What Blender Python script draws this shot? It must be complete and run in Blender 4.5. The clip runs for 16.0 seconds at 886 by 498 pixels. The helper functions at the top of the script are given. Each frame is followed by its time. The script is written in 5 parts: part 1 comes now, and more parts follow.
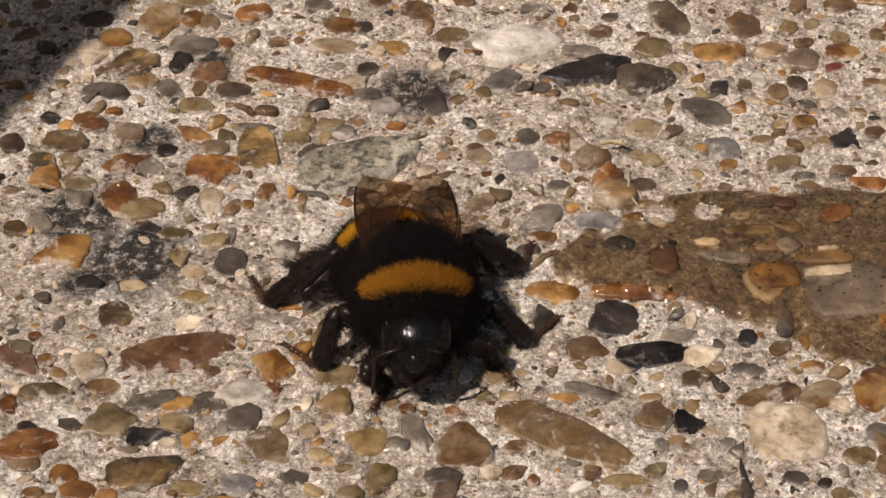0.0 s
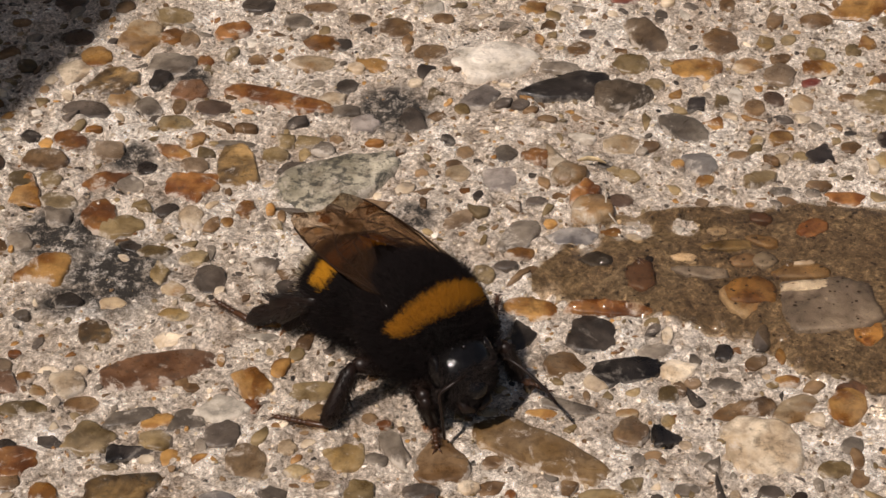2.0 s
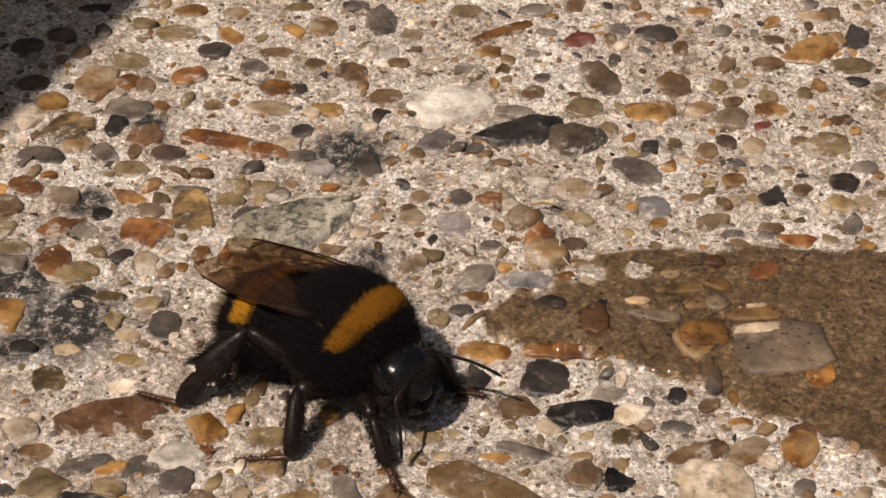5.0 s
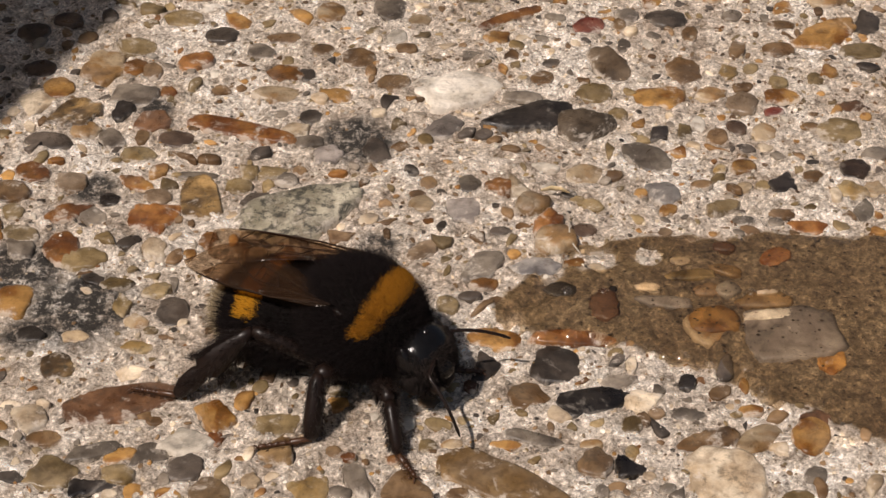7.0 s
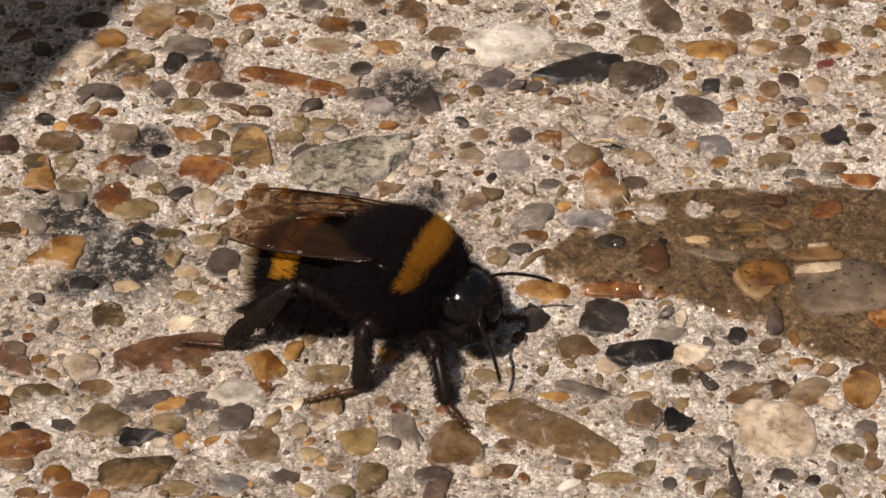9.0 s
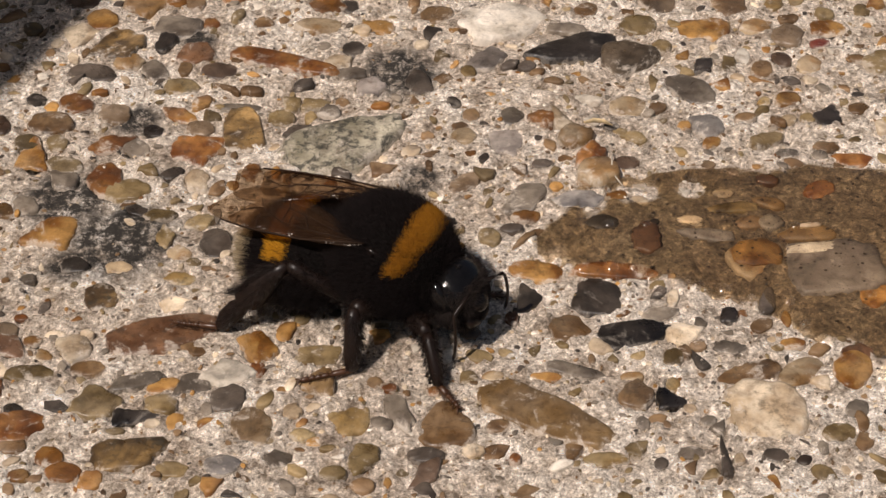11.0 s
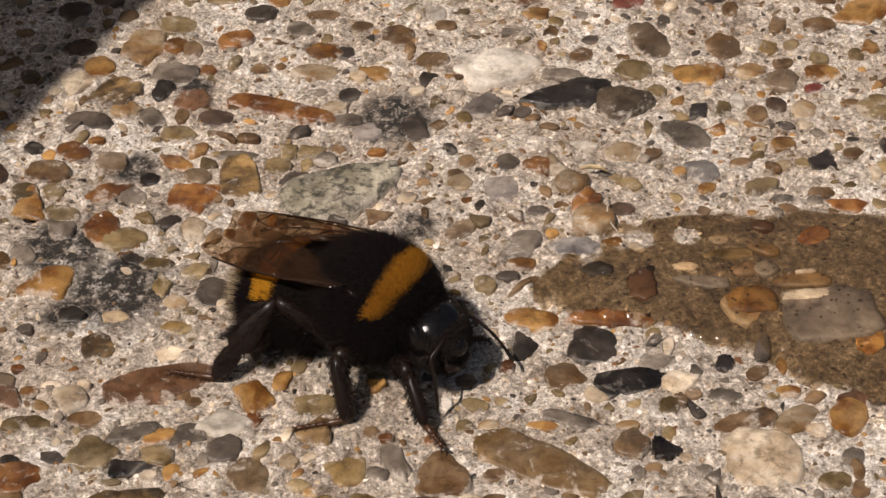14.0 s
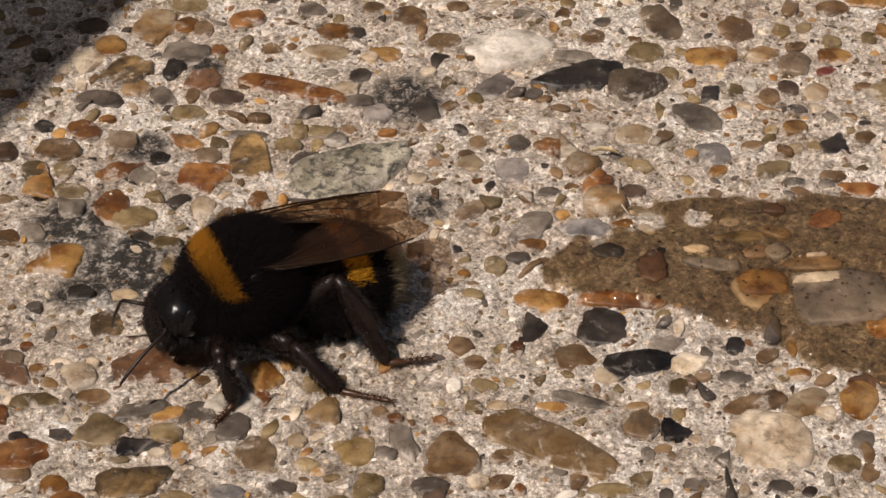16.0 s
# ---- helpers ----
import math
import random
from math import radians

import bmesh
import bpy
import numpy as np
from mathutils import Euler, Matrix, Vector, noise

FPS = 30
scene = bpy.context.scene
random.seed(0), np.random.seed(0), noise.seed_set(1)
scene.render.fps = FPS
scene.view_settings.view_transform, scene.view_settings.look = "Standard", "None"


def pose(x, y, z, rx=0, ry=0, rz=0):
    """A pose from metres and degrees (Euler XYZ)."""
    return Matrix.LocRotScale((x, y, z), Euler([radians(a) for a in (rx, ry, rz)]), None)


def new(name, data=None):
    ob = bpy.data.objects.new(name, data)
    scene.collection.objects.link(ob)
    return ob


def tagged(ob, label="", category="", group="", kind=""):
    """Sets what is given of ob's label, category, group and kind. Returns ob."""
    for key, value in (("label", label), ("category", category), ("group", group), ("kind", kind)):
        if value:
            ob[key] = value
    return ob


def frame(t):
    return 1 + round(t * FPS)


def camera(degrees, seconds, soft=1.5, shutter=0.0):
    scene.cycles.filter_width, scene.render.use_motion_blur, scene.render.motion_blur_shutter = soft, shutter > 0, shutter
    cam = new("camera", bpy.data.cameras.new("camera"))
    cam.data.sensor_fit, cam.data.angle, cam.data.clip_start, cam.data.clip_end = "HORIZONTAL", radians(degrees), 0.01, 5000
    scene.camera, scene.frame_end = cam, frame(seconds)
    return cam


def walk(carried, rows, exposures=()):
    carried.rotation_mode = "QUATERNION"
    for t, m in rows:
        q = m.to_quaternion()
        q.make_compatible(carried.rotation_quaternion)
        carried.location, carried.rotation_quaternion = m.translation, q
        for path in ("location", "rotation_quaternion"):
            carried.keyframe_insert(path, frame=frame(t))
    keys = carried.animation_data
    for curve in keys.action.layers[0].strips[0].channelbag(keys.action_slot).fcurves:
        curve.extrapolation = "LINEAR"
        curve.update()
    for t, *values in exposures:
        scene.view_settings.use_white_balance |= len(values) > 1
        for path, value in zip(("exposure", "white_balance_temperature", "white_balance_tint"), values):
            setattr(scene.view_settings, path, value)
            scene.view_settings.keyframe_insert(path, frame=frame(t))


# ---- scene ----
cam = camera(26, 16.0, soft=1.5)
walk(cam, [
    (0.0, pose(-0.00116, -0.09605, 0.07993, 50.254, -0.404, -0.033)),
    (0.5, pose(-0.00098, -0.09597, 0.08019, 50.265, -0.356, -0.087)),
    (1.0, pose(-0.00083, -0.09588, 0.08020, 50.379, -0.301, -0.253)),
    (1.5, pose(-0.00077, -0.09608, 0.08034, 50.478, -0.460, -0.391)),
    (2.0, pose(-0.00045, -0.09639, 0.08059, 50.622, -0.440, -0.421)),
    (2.5, pose(-0.00046, -0.09639, 0.08052, 50.842, -0.554, -0.550)),
    (3.0, pose(-0.00021, -0.09612, 0.08121, 50.958, -0.670, -0.697)),
    (3.5, pose(-0.00029, -0.09616, 0.08144, 51.322, -0.900, -0.993)),
    (4.0, pose(-0.00015, -0.09617, 0.08169, 51.601, -0.884, -1.349)),
    (4.2, pose(0.00037, -0.09647, 0.08142, 51.884, -0.697, -1.304)),
    (6.3, pose(-0.00016, -0.09642, 0.08108, 51.500, -1.205, -1.590)),
    (6.5, pose(-0.00021, -0.09641, 0.08105, 51.632, -1.254, -1.477)),
    (7.0, pose(-0.00013, -0.09598, 0.08095, 51.306, -0.811, -1.333)),
    (7.5, pose(0.00007, -0.09623, 0.08068, 51.093, -0.253, -0.903)),
    (8.0, pose(0.00016, -0.09617, 0.08072, 50.679, 0.165, -0.491)),
    (8.5, pose(0.00011, -0.09641, 0.08028, 50.514, 0.184, -0.188)),
    (9.0, pose(0.00000, -0.09622, 0.08074, 50.000, 0.000, 0.000)),
    (11.3, pose(0.00026, -0.09608, 0.08093, 49.310, -0.006, -0.175)),
    (11.5, pose(0.00028, -0.09607, 0.08095, 49.404, -0.007, -0.168)),
    (12.0, pose(-0.00004, -0.09603, 0.08133, 49.571, -0.254, -0.218)),
    (12.5, pose(-0.00003, -0.09591, 0.08137, 49.780, -0.204, -0.182)),
    (13.0, pose(0.00030, -0.09548, 0.08239, 49.781, -0.110, -0.102)),
    (13.5, pose(0.00044, -0.09559, 0.08191, 50.159, -0.007, -0.136)),
    (14.0, pose(0.00059, -0.09547, 0.08204, 50.164, 0.195, -0.277)),
    (14.5, pose(0.00041, -0.09562, 0.08164, 50.256, 0.211, -0.290)),
    (15.0, pose(0.00047, -0.09567, 0.08132, 50.158, 0.191, -0.177)),
    (15.5, pose(0.00042, -0.09572, 0.08142, 49.962, 0.045, 0.029)),
    (16.0, pose(0.00056, -0.09558, 0.08150, 49.805, 0.071, 0.203)),
], [(0.0, -0.18), (2.0, -0.14), (3.5, -0.07), (9.0, -0.07), (13.0, -0.11), (15.0, -0.15), (16.0, -0.18)])

MM = 0.001

# ---- light ----
SHADOW = Vector((0.41, 0.5, -1.0))          # the way in which sunlight travels
world = bpy.data.worlds.new("sky")
scene.world = world
world.use_nodes = True
sky = world.node_tree.nodes.new("ShaderNodeTexSky")
sky.sky_type, sky.sun_disc = "NISHITA", False
sky.dust_density, sky.ozone_density = 3.0, 0.4
sky.sun_elevation = math.atan2(1.0, math.hypot(SHADOW.x, SHADOW.y))
sky.sun_rotation = math.atan2(-SHADOW.x, -SHADOW.y)
back = world.node_tree.nodes["Background"]
back.inputs["Strength"].default_value = 0.049
world.node_tree.links.new(sky.outputs[0], back.inputs[0])
sun_data = bpy.data.lights.new("sun", "SUN")
sun_data.energy, sun_data.angle, sun_data.color = 4.85, radians(0.53), (1.0, 0.89, 0.82)
sun = new("sun", sun_data)
sun.rotation_mode = "QUATERNION"
sun.rotation_quaternion = SHADOW.to_track_quat("-Z", "Y")
scene.view_settings.exposure = 0.0


# ---- materials ----
def nodes_of(name):
    m = bpy.data.materials.new(name)
    m.use_nodes = True
    nt = m.node_tree
    return m, nt, nt.nodes["Principled BSDF"], nt.links.new


def noise_node(nt, scale, detail=4.0, rough=0.6, distort=0.0, space="Object"):
    co = nt.nodes.new("ShaderNodeTexCoord")
    n = nt.nodes.new("ShaderNodeTexNoise")
    n.inputs["Scale"].default_value, n.inputs["Detail"].default_value = scale, detail
    n.inputs["Roughness"].default_value, n.inputs["Distortion"].default_value = rough, distort
    nt.links.new(co.outputs[space], n.inputs["Vector"])
    return n


def ramp_node(nt, source, stops):
    r = nt.nodes.new("ShaderNodeValToRGB")
    e = r.color_ramp.elements
    while len(e) < len(stops):
        e.new(0.5)
    for k, (pos, c) in enumerate(stops):
        e[k].position, e[k].color = pos, (*c, 1)
    nt.links.new(source, r.inputs[0])
    return r


def mixed(nt, fac, a, b, how="MIX"):
    x = nt.nodes.new("ShaderNodeMix")
    x.data_type, x.blend_type = "RGBA", how
    for slot, v in ((0, fac), (6, a), (7, b)):
        if isinstance(v, (int, float)):
            x.inputs[slot].default_value = v
        elif isinstance(v, tuple):
            x.inputs[slot].default_value = (*v, 1)
        else:
            nt.links.new(v, x.inputs[slot])
    return x.outputs[2]


def bumped(nt, bsdf, source, strength, distance):
    b = nt.nodes.new("ShaderNodeBump")
    b.inputs["Strength"].default_value, b.inputs["Distance"].default_value = strength, distance
    nt.links.new(source, b.inputs["Height"])
    nt.links.new(b.outputs[0], bsdf.inputs["Normal"])


def shade(c, k):
    return tuple(min(1.0, v * k) for v in c)


def own_noise(nt, seed, scale, detail, rough, distort=0.0):
    """Noise that differs from one pebble to the next."""
    n = noise_node(nt, scale, detail, rough, distort)
    n.noise_dimensions = "4D"
    nt.links.new(seed, n.inputs["W"])
    return n


def stone_material(name, base, second, rough=0.42, veins=0.5, per="object", milky=0.2, specks=0.0, cloak=0.8):
    m, nt, p, link = nodes_of(name)
    if per == "object":
        rnd = nt.nodes.new("ShaderNodeObjectInfo").outputs["Random"]
    else:
        rnd = nt.nodes.new("ShaderNodeNewGeometry").outputs["Random Per Island"]
    k = nt.nodes.new("ShaderNodeMath")
    k.operation = "MULTIPLY"
    k.inputs[1].default_value = 60.0
    link(rnd, k.inputs[0])
    seed = k.outputs[0]
    big = own_noise(nt, seed, 340, 3, 0.55, 0.6)
    tone = ramp_node(nt, big.outputs[0], [(0.33, shade(base, 0.55)), (0.44, shade(base, 0.95)), (0.44 + 0.2 * veins, second), (0.68, shade(second, 1.4))])
    # clouds of greyer flint
    cloud = own_noise(nt, seed, 330, 2, 0.5, 0.4)
    haze = ramp_node(nt, cloud.outputs[0], [(0.48, (0, 0, 0)), (0.66, (milky, milky, milky))])
    grey = tuple(0.5 * sum(second) / 3 + 0.5 * v for v in (0.21, 0.17, 0.13))
    col = mixed(nt, haze.outputs[0], tone.outputs[0], grey)
    # darker mottling at half a millimetre
    mott = own_noise(nt, seed, 900, 5, 0.7, 0.8)
    blot = ramp_node(nt, mott.outputs[0], [(0.36, (0.42, 0.36, 0.31)), (0.5, (1, 1, 1)), (0.64, (1.18, 1.16, 1.12))])
    col = mixed(nt, 0.65, col, blot.outputs[0], "MULTIPLY")
    fine = own_noise(nt, seed, 2300, 5, 0.75)
    grain = ramp_node(nt, fine.outputs[0], [(0.34, (0.5, 0.46, 0.43)), (0.5, (0.98, 0.96, 0.94)), (0.66, (1.3, 1.28, 1.25))])
    col = mixed(nt, 0.38 + 0.3 * (veins - 0.5), col, grain.outputs[0], "MULTIPLY")
    vary = ramp_node(nt, rnd, [(0.0, (0.66, 0.64, 0.62)), (1.0, (1.25, 1.22, 1.2))])
    col = mixed(nt, 1.0, col, vary.outputs[0], "MULTIPLY")
    if specks:
        dots = own_noise(nt, seed, 1000, 6, 0.8, 0.3)
        dark = ramp_node(nt, dots.outputs[0], [(0.38 + 0.05 * (specks > 0.85), (specks, specks, specks)), (0.47 + 0.04 * (specks > 0.85), (0, 0, 0))])
        col = mixed(nt, dark.outputs[0], col, (0.03, 0.028, 0.022))
    # cement film left on the stone, in ragged patches
    dust = own_noise(nt, seed, 520, 7, 0.8, 0.6)
    lap = nt.nodes.new("ShaderNodeAttribute")
    lap.attribute_name = "lap"
    more = nt.nodes.new("ShaderNodeMath")
    more.operation = "MULTIPLY_ADD"
    more.inputs[1].default_value = 0.14
    link(lap.outputs["Fac"], more.inputs[0]), link(dust.outputs[0], more.inputs[2])
    film = ramp_node(nt, more.outputs[0], [(0.565, (0, 0, 0)), (0.64, (cloak, cloak, cloak))])
    col = mixed(nt, film.outputs[0], col, (0.56, 0.49, 0.41))
    link(col, p.inputs["Base Color"])
    r = ramp_node(nt, dust.outputs[0], [(0.4, (rough - 0.08,) * 3), (0.66, (min(rough + 0.4, 0.9),) * 3)])
    link(r.outputs[0], p.inputs["Roughness"])
    p.inputs["Specular IOR Level"].default_value = 0.4
    bumped(nt, p, fine.outputs[0], 0.28, 0.00016)
    return m


STONES = {
    "amber": ((0.33, 0.14, 0.03), (0.52, 0.29, 0.09)),
    "rust": ((0.25, 0.09, 0.024), (0.38, 0.17, 0.05)),
    "redbrown": ((0.17, 0.08, 0.038), (0.22, 0.115, 0.06)),
    "brown": ((0.21, 0.118, 0.05), (0.29, 0.185, 0.095)),
    "darkbrown": ((0.075, 0.045, 0.03), (0.14, 0.09, 0.06)),
    "tan": ((0.36, 0.24, 0.13), (0.45, 0.33, 0.2)),
    "sand": ((0.46, 0.27, 0.11), (0.56, 0.43, 0.27)),
    "yellow": ((0.46, 0.3, 0.11), (0.5, 0.38, 0.2)),
    "cream": ((0.56, 0.43, 0.28), (0.64, 0.54, 0.4)),
    "white": ((0.66, 0.6, 0.5), (0.74, 0.69, 0.6)),
    "olive": ((0.24, 0.165, 0.068), (0.34, 0.25, 0.125)),
    "pink": ((0.24, 0.165, 0.1), (0.32, 0.235, 0.155)),
    "grey": ((0.2, 0.165, 0.13), (0.3, 0.255, 0.2)),
    "lavender": ((0.33, 0.285, 0.255), (0.43, 0.38, 0.34)),
    "blue": ((0.22, 0.205, 0.2), (0.34, 0.315, 0.29)),
    "darkgrey": ((0.07, 0.056, 0.045), (0.125, 0.1, 0.08)),
    "slate": ((0.036, 0.029, 0.026), (0.055, 0.045, 0.039)),
    "black": ((0.018, 0.015, 0.014), (0.04, 0.033, 0.029)),
    "umber": ((0.29, 0.175, 0.07), (0.36, 0.235, 0.11)),
    "smoke": ((0.12, 0.09, 0.06), (0.17, 0.13, 0.09)),
    "red": ((0.3, 0.07, 0.05), (0.36, 0.13, 0.09)),
    "mottled": ((0.11, 0.07, 0.035), (0.45, 0.29, 0.12)),
    "lichen": ((0.42, 0.385, 0.27), (0.72, 0.67, 0.52)),
}
STONE_MAT = {}
for tint, (c1, c2) in STONES.items():
    gloss = {"black": 0.28, "slate": 0.36, "rust": 0.36, "white": 0.6, "cream": 0.6, "lichen": 0.7}.get(tint, 0.34)
    STONE_MAT[tint] = stone_material("stone_" + tint, cloak=0.22 if tint in ("black", "slate", "darkgrey", "darkbrown") else 0.62, base=shade(c1, {"cream": 0.78, "white": 0.72}.get(tint, 0.55)), second=shade(c2, {"cream": 0.8, "white": 0.76}.get(tint, 0.56)), rough=gloss, veins=0.7 if tint in ("mottled", "lichen") else 0.5, specks={"lichen": 0.9, "mottled": 0.8, "cream": 0.55, "white": 0.4, "yellow": 0.5, "redbrown": 0.5, "rust": 0.4, "brown": 0.4, "amber": 0.3, "tan": 0.3}.get(tint, 0.0))


# dark algae blotches on the slab: place and radius in millimetres
STAINS = ((-21, 12, 2.2), (-24.7, 3.2, 4.0), (-20.4, -1.2, 4.7), (-2.5, 17.7, 3.8), (-23.4, -3.4, 2.2), (-1.0, 5.2, 1.8), (-17.5, 22.0, 1.6))


def cement_material():
    m, nt, p, link = nodes_of("cement")
    big = noise_node(nt, 110, 4, 0.65)
    tone = ramp_node(nt, big.outputs[0], [(0.32, (0.49, 0.408, 0.335)), (0.5, (0.67, 0.59, 0.505)), (0.68, (0.86, 0.805, 0.735))])
    mid = noise_node(nt, 520, 6, 0.8, 0.5)
    speck = ramp_node(nt, mid.outputs[0], [(0.36, (0.34, 0.29, 0.245)), (0.46, (0.88, 0.84, 0.79)), (0.6, (1.28, 1.29, 1.3))])
    col = mixed(nt, 0.9, tone.outputs[0], speck.outputs[0], "MULTIPLY")
    fine = noise_node(nt, 2800, 5, 0.85, 0.2)
    # fine sand grain; the ramp's dark end paints the shade in tiny pits
    sand = ramp_node(nt, fine.outputs[0], [(0.37, (0.16, 0.13, 0.105)), (0.45, (0.74, 0.71, 0.67)), (0.54, (1.1, 1.09, 1.07)), (0.61, (1.95, 1.98, 2.0))])
    col = mixed(nt, 0.9, col, sand.outputs[0], "MULTIPLY")
    # the blotches, each in its own spot
    co = nt.nodes.new("ShaderNodeTexCoord")
    total = None
    for x, y, r in STAINS:
        d = nt.nodes.new("ShaderNodeVectorMath")
        d.operation = "DISTANCE"
        d.inputs[1].default_value = (x * MM, y * MM, 0)
        link(co.outputs["Object"], d.inputs[0])
        k = nt.nodes.new("ShaderNodeMapRange")
        k.inputs["From Min"].default_value, k.inputs["From Max"].default_value = r * MM, 0.55 * r * MM
        link(d.outputs["Value"], k.inputs["Value"])
        if total is None:
            total = k.outputs[0]
        else:
            a = nt.nodes.new("ShaderNodeMath")
            a.operation = "MAXIMUM"
            link(total, a.inputs[0]), link(k.outputs[0], a.inputs[1])
            total = a.outputs[0]
    ragged = nt.nodes.new("ShaderNodeMath")
    ragged.operation = "MULTIPLY"
    patch = noise_node(nt, 900, 6, 0.85)
    edge = ramp_node(nt, patch.outputs[0], [(0.41, (0.3, 0.3, 0.3)), (0.51, (1, 1, 1))])
    link(total, ragged.inputs[0]), link(edge.outputs[0], ragged.inputs[1])
    col = mixed(nt, ragged.outputs[0], col, (0.04, 0.034, 0.028))
    soak = nt.nodes.new("ShaderNodeAttribute")
    soak.attribute_name = "wet"
    damp = mixed(nt, 1.0, col, (0.36, 0.3, 0.22), "MULTIPLY")
    damp = mixed(nt, 0.34, damp, (0.14, 0.113, 0.078))
    fleck = noise_node(nt, 1150, 5, 0.8, 0.6)
    grains = ramp_node(nt, fleck.outputs[0], [(0.4, (0.55, 0.52, 0.5)), (0.5, (1, 1, 1)), (0.57, (1.08, 1.08, 1.08)), (0.63, (2.1, 2.1, 2.05))])
    damp = mixed(nt, 0.75, damp, grains.outputs[0], "MULTIPLY")
    col = mixed(nt, soak.outputs["Fac"], col, damp)
    link(col, p.inputs["Base Color"])
    p.inputs["Roughness"].default_value = 0.82
    p.inputs["Specular IOR Level"].default_value = 0.35
    bumped(nt, p, fine.outputs[0], 1.0, 0.00035)
    return m


def plain(name, colour, rough, spec=0.5, scale=2500, spread=0.3, bump=0.0):
    m, nt, p, link = nodes_of(name)
    n = noise_node(nt, scale, 3, 0.6)
    r = ramp_node(nt, n.outputs[0], [(0.3, shade(colour, 1 - spread)), (0.7, shade(colour, 1 + spread))])
    link(r.outputs[0], p.inputs["Base Color"])
    p.inputs["Roughness"].default_value, p.inputs["Specular IOR Level"].default_value = rough, spec
    if bump:
        bumped(nt, p, n.outputs[0], bump, 0.00005)
    return m


def fur_material(name, colour, tip, rough=0.6, spec=0.25):
    m, nt, p, link = nodes_of(name)
    rnd = nt.nodes.new("ShaderNodeNewGeometry").outputs["Random Per Island"]
    r = ramp_node(nt, rnd, [(0.0, colour), (1.0, tip)])
    link(r.outputs[0], p.inputs["Base Color"])
    p.inputs["Roughness"].default_value, p.inputs["Specular IOR Level"].default_value = rough, spec
    return m


def wing_material():
    m, nt, p, link = nodes_of("wing_membrane")
    n = noise_node(nt, 420, 4, 0.6, 1.0)
    r = ramp_node(nt, n.outputs[0], [(0.3, (0.035, 0.018, 0.011)), (0.7, (0.075, 0.044, 0.026))])
    link(r.outputs[0], p.inputs["Base Color"])
    p.inputs["Roughness"].default_value = 0.22
    p.inputs["Specular IOR Level"].default_value = 0.9
    bumped(nt, p, n.outputs[0], 0.7, 0.0005)
    clear = nt.nodes.new("ShaderNodeBsdfTransparent")
    clear.inputs[0].default_value = (0.86, 0.78, 0.68, 1)
    both = nt.nodes.new("ShaderNodeMixShader")
    both.inputs[0].default_value = 0.18
    link(clear.outputs[0], both.inputs[1]), link(p.outputs[0], both.inputs[2])
    link(both.outputs[0], nt.nodes["Material Output"].inputs[0])
    return m


def liquid_material():
    m, nt, p, link = nodes_of("sugar_water")
    n = noise_node(nt, 260, 3, 0.5)
    r = ramp_node(nt, n.outputs[0], [(0.3, (0.45, 0.355, 0.23)), (0.7, (0.55, 0.44, 0.3))])
    link(r.outputs[0], p.inputs["Base Color"])
    p.inputs["Transmission Weight"].default_value = 1.0
    p.inputs["Roughness"].default_value, p.inputs["IOR"].default_value = 0.03, 1.36
    ripple = noise_node(nt, 900, 3, 0.5)
    bumped(nt, p, ripple.outputs[0], 0.35, 0.00005)
    return m


def clear_material():
    m, nt, p, link = nodes_of("clear_water")
    p.inputs["Base Color"].default_value = (0.95, 0.92, 0.86, 1)
    p.inputs["Transmission Weight"].default_value = 1.0
    p.inputs["Roughness"].default_value, p.inputs["IOR"].default_value = 0.16, 1.6
    return m


CEMENT = cement_material()
GRIT = [stone_material("grit_" + n, shade(STONES[n][0], 0.85 if n in ("cream", "white") else 0.6), shade(STONES[n][1], 0.92 if n in ("cream", "white") else 0.7), 0.5, 0.5, "island") for n in ("cream", "olive", "brown", "white", "darkgrey", "amber", "grey")]
CUTICLE = plain("black_cuticle", (0.005, 0.0045, 0.0045), 0.15, 0.3, 3000, 0.3, 0.8)
SKIN = plain("dull_black_skin", (0.005, 0.0045, 0.004), 0.95, 0.05)
LEG = plain("brown_black_cuticle", (0.011, 0.0062, 0.0046), 0.38, 0.25, 3000, 0.3, 0.25)
TARSUS = plain("russet_cuticle", (0.055, 0.024, 0.011), 0.35, 0.4, 3000, 0.3)
TEGULA = plain("brown_scale", (0.011, 0.0065, 0.005), 0.32, 0.3, 3000, 0.3, 0.3)
EYE = plain("compound_eye", (0.005, 0.004, 0.004), 0.1, 0.28, 9000, 0.2, 0.1)
VEIN = plain("wing_vein", (0.022, 0.012, 0.007), 0.6, 0.08)
BLACK_FUR = fur_material("black_fur", (0.0035, 0.0025, 0.0025), (0.0115, 0.0074, 0.007), 0.6, 0.1)
YELLOW_FUR = fur_material("yellow_fur", (0.235, 0.097, 0.008), (0.265, 0.112, 0.01), 0.75, 0.08)
FACE_FUR = fur_material("face_fur", (0.007, 0.0052, 0.0048), (0.04, 0.03, 0.026), 0.65, 0.1)
BAND_FUR = fur_material("band_fur", (0.38, 0.165, 0.008), (0.52, 0.25, 0.018), 0.7, 0.1)
BUFF_FUR = fur_material("buff_fur", (0.2, 0.15, 0.09), (0.42, 0.33, 0.2), 0.65, 0.2)
WING = wing_material()
LIQUID = liquid_material()
HUSK = plain("dry_husk", (0.55, 0.42, 0.24), 0.6, 0.3)
FIBRE = plain("pale_fibre", (0.45, 0.4, 0.32), 0.5, 0.3)
CLEAR = clear_material()
SPECK = plain("dark_speck", (0.04, 0.027, 0.016), 0.6, 0.3)
SHADE_BLOCK_MAT = plain("shade_block_tan", (0.4, 0.36, 0.31), 0.9, 0.2, 60, 0.25, 0.5)


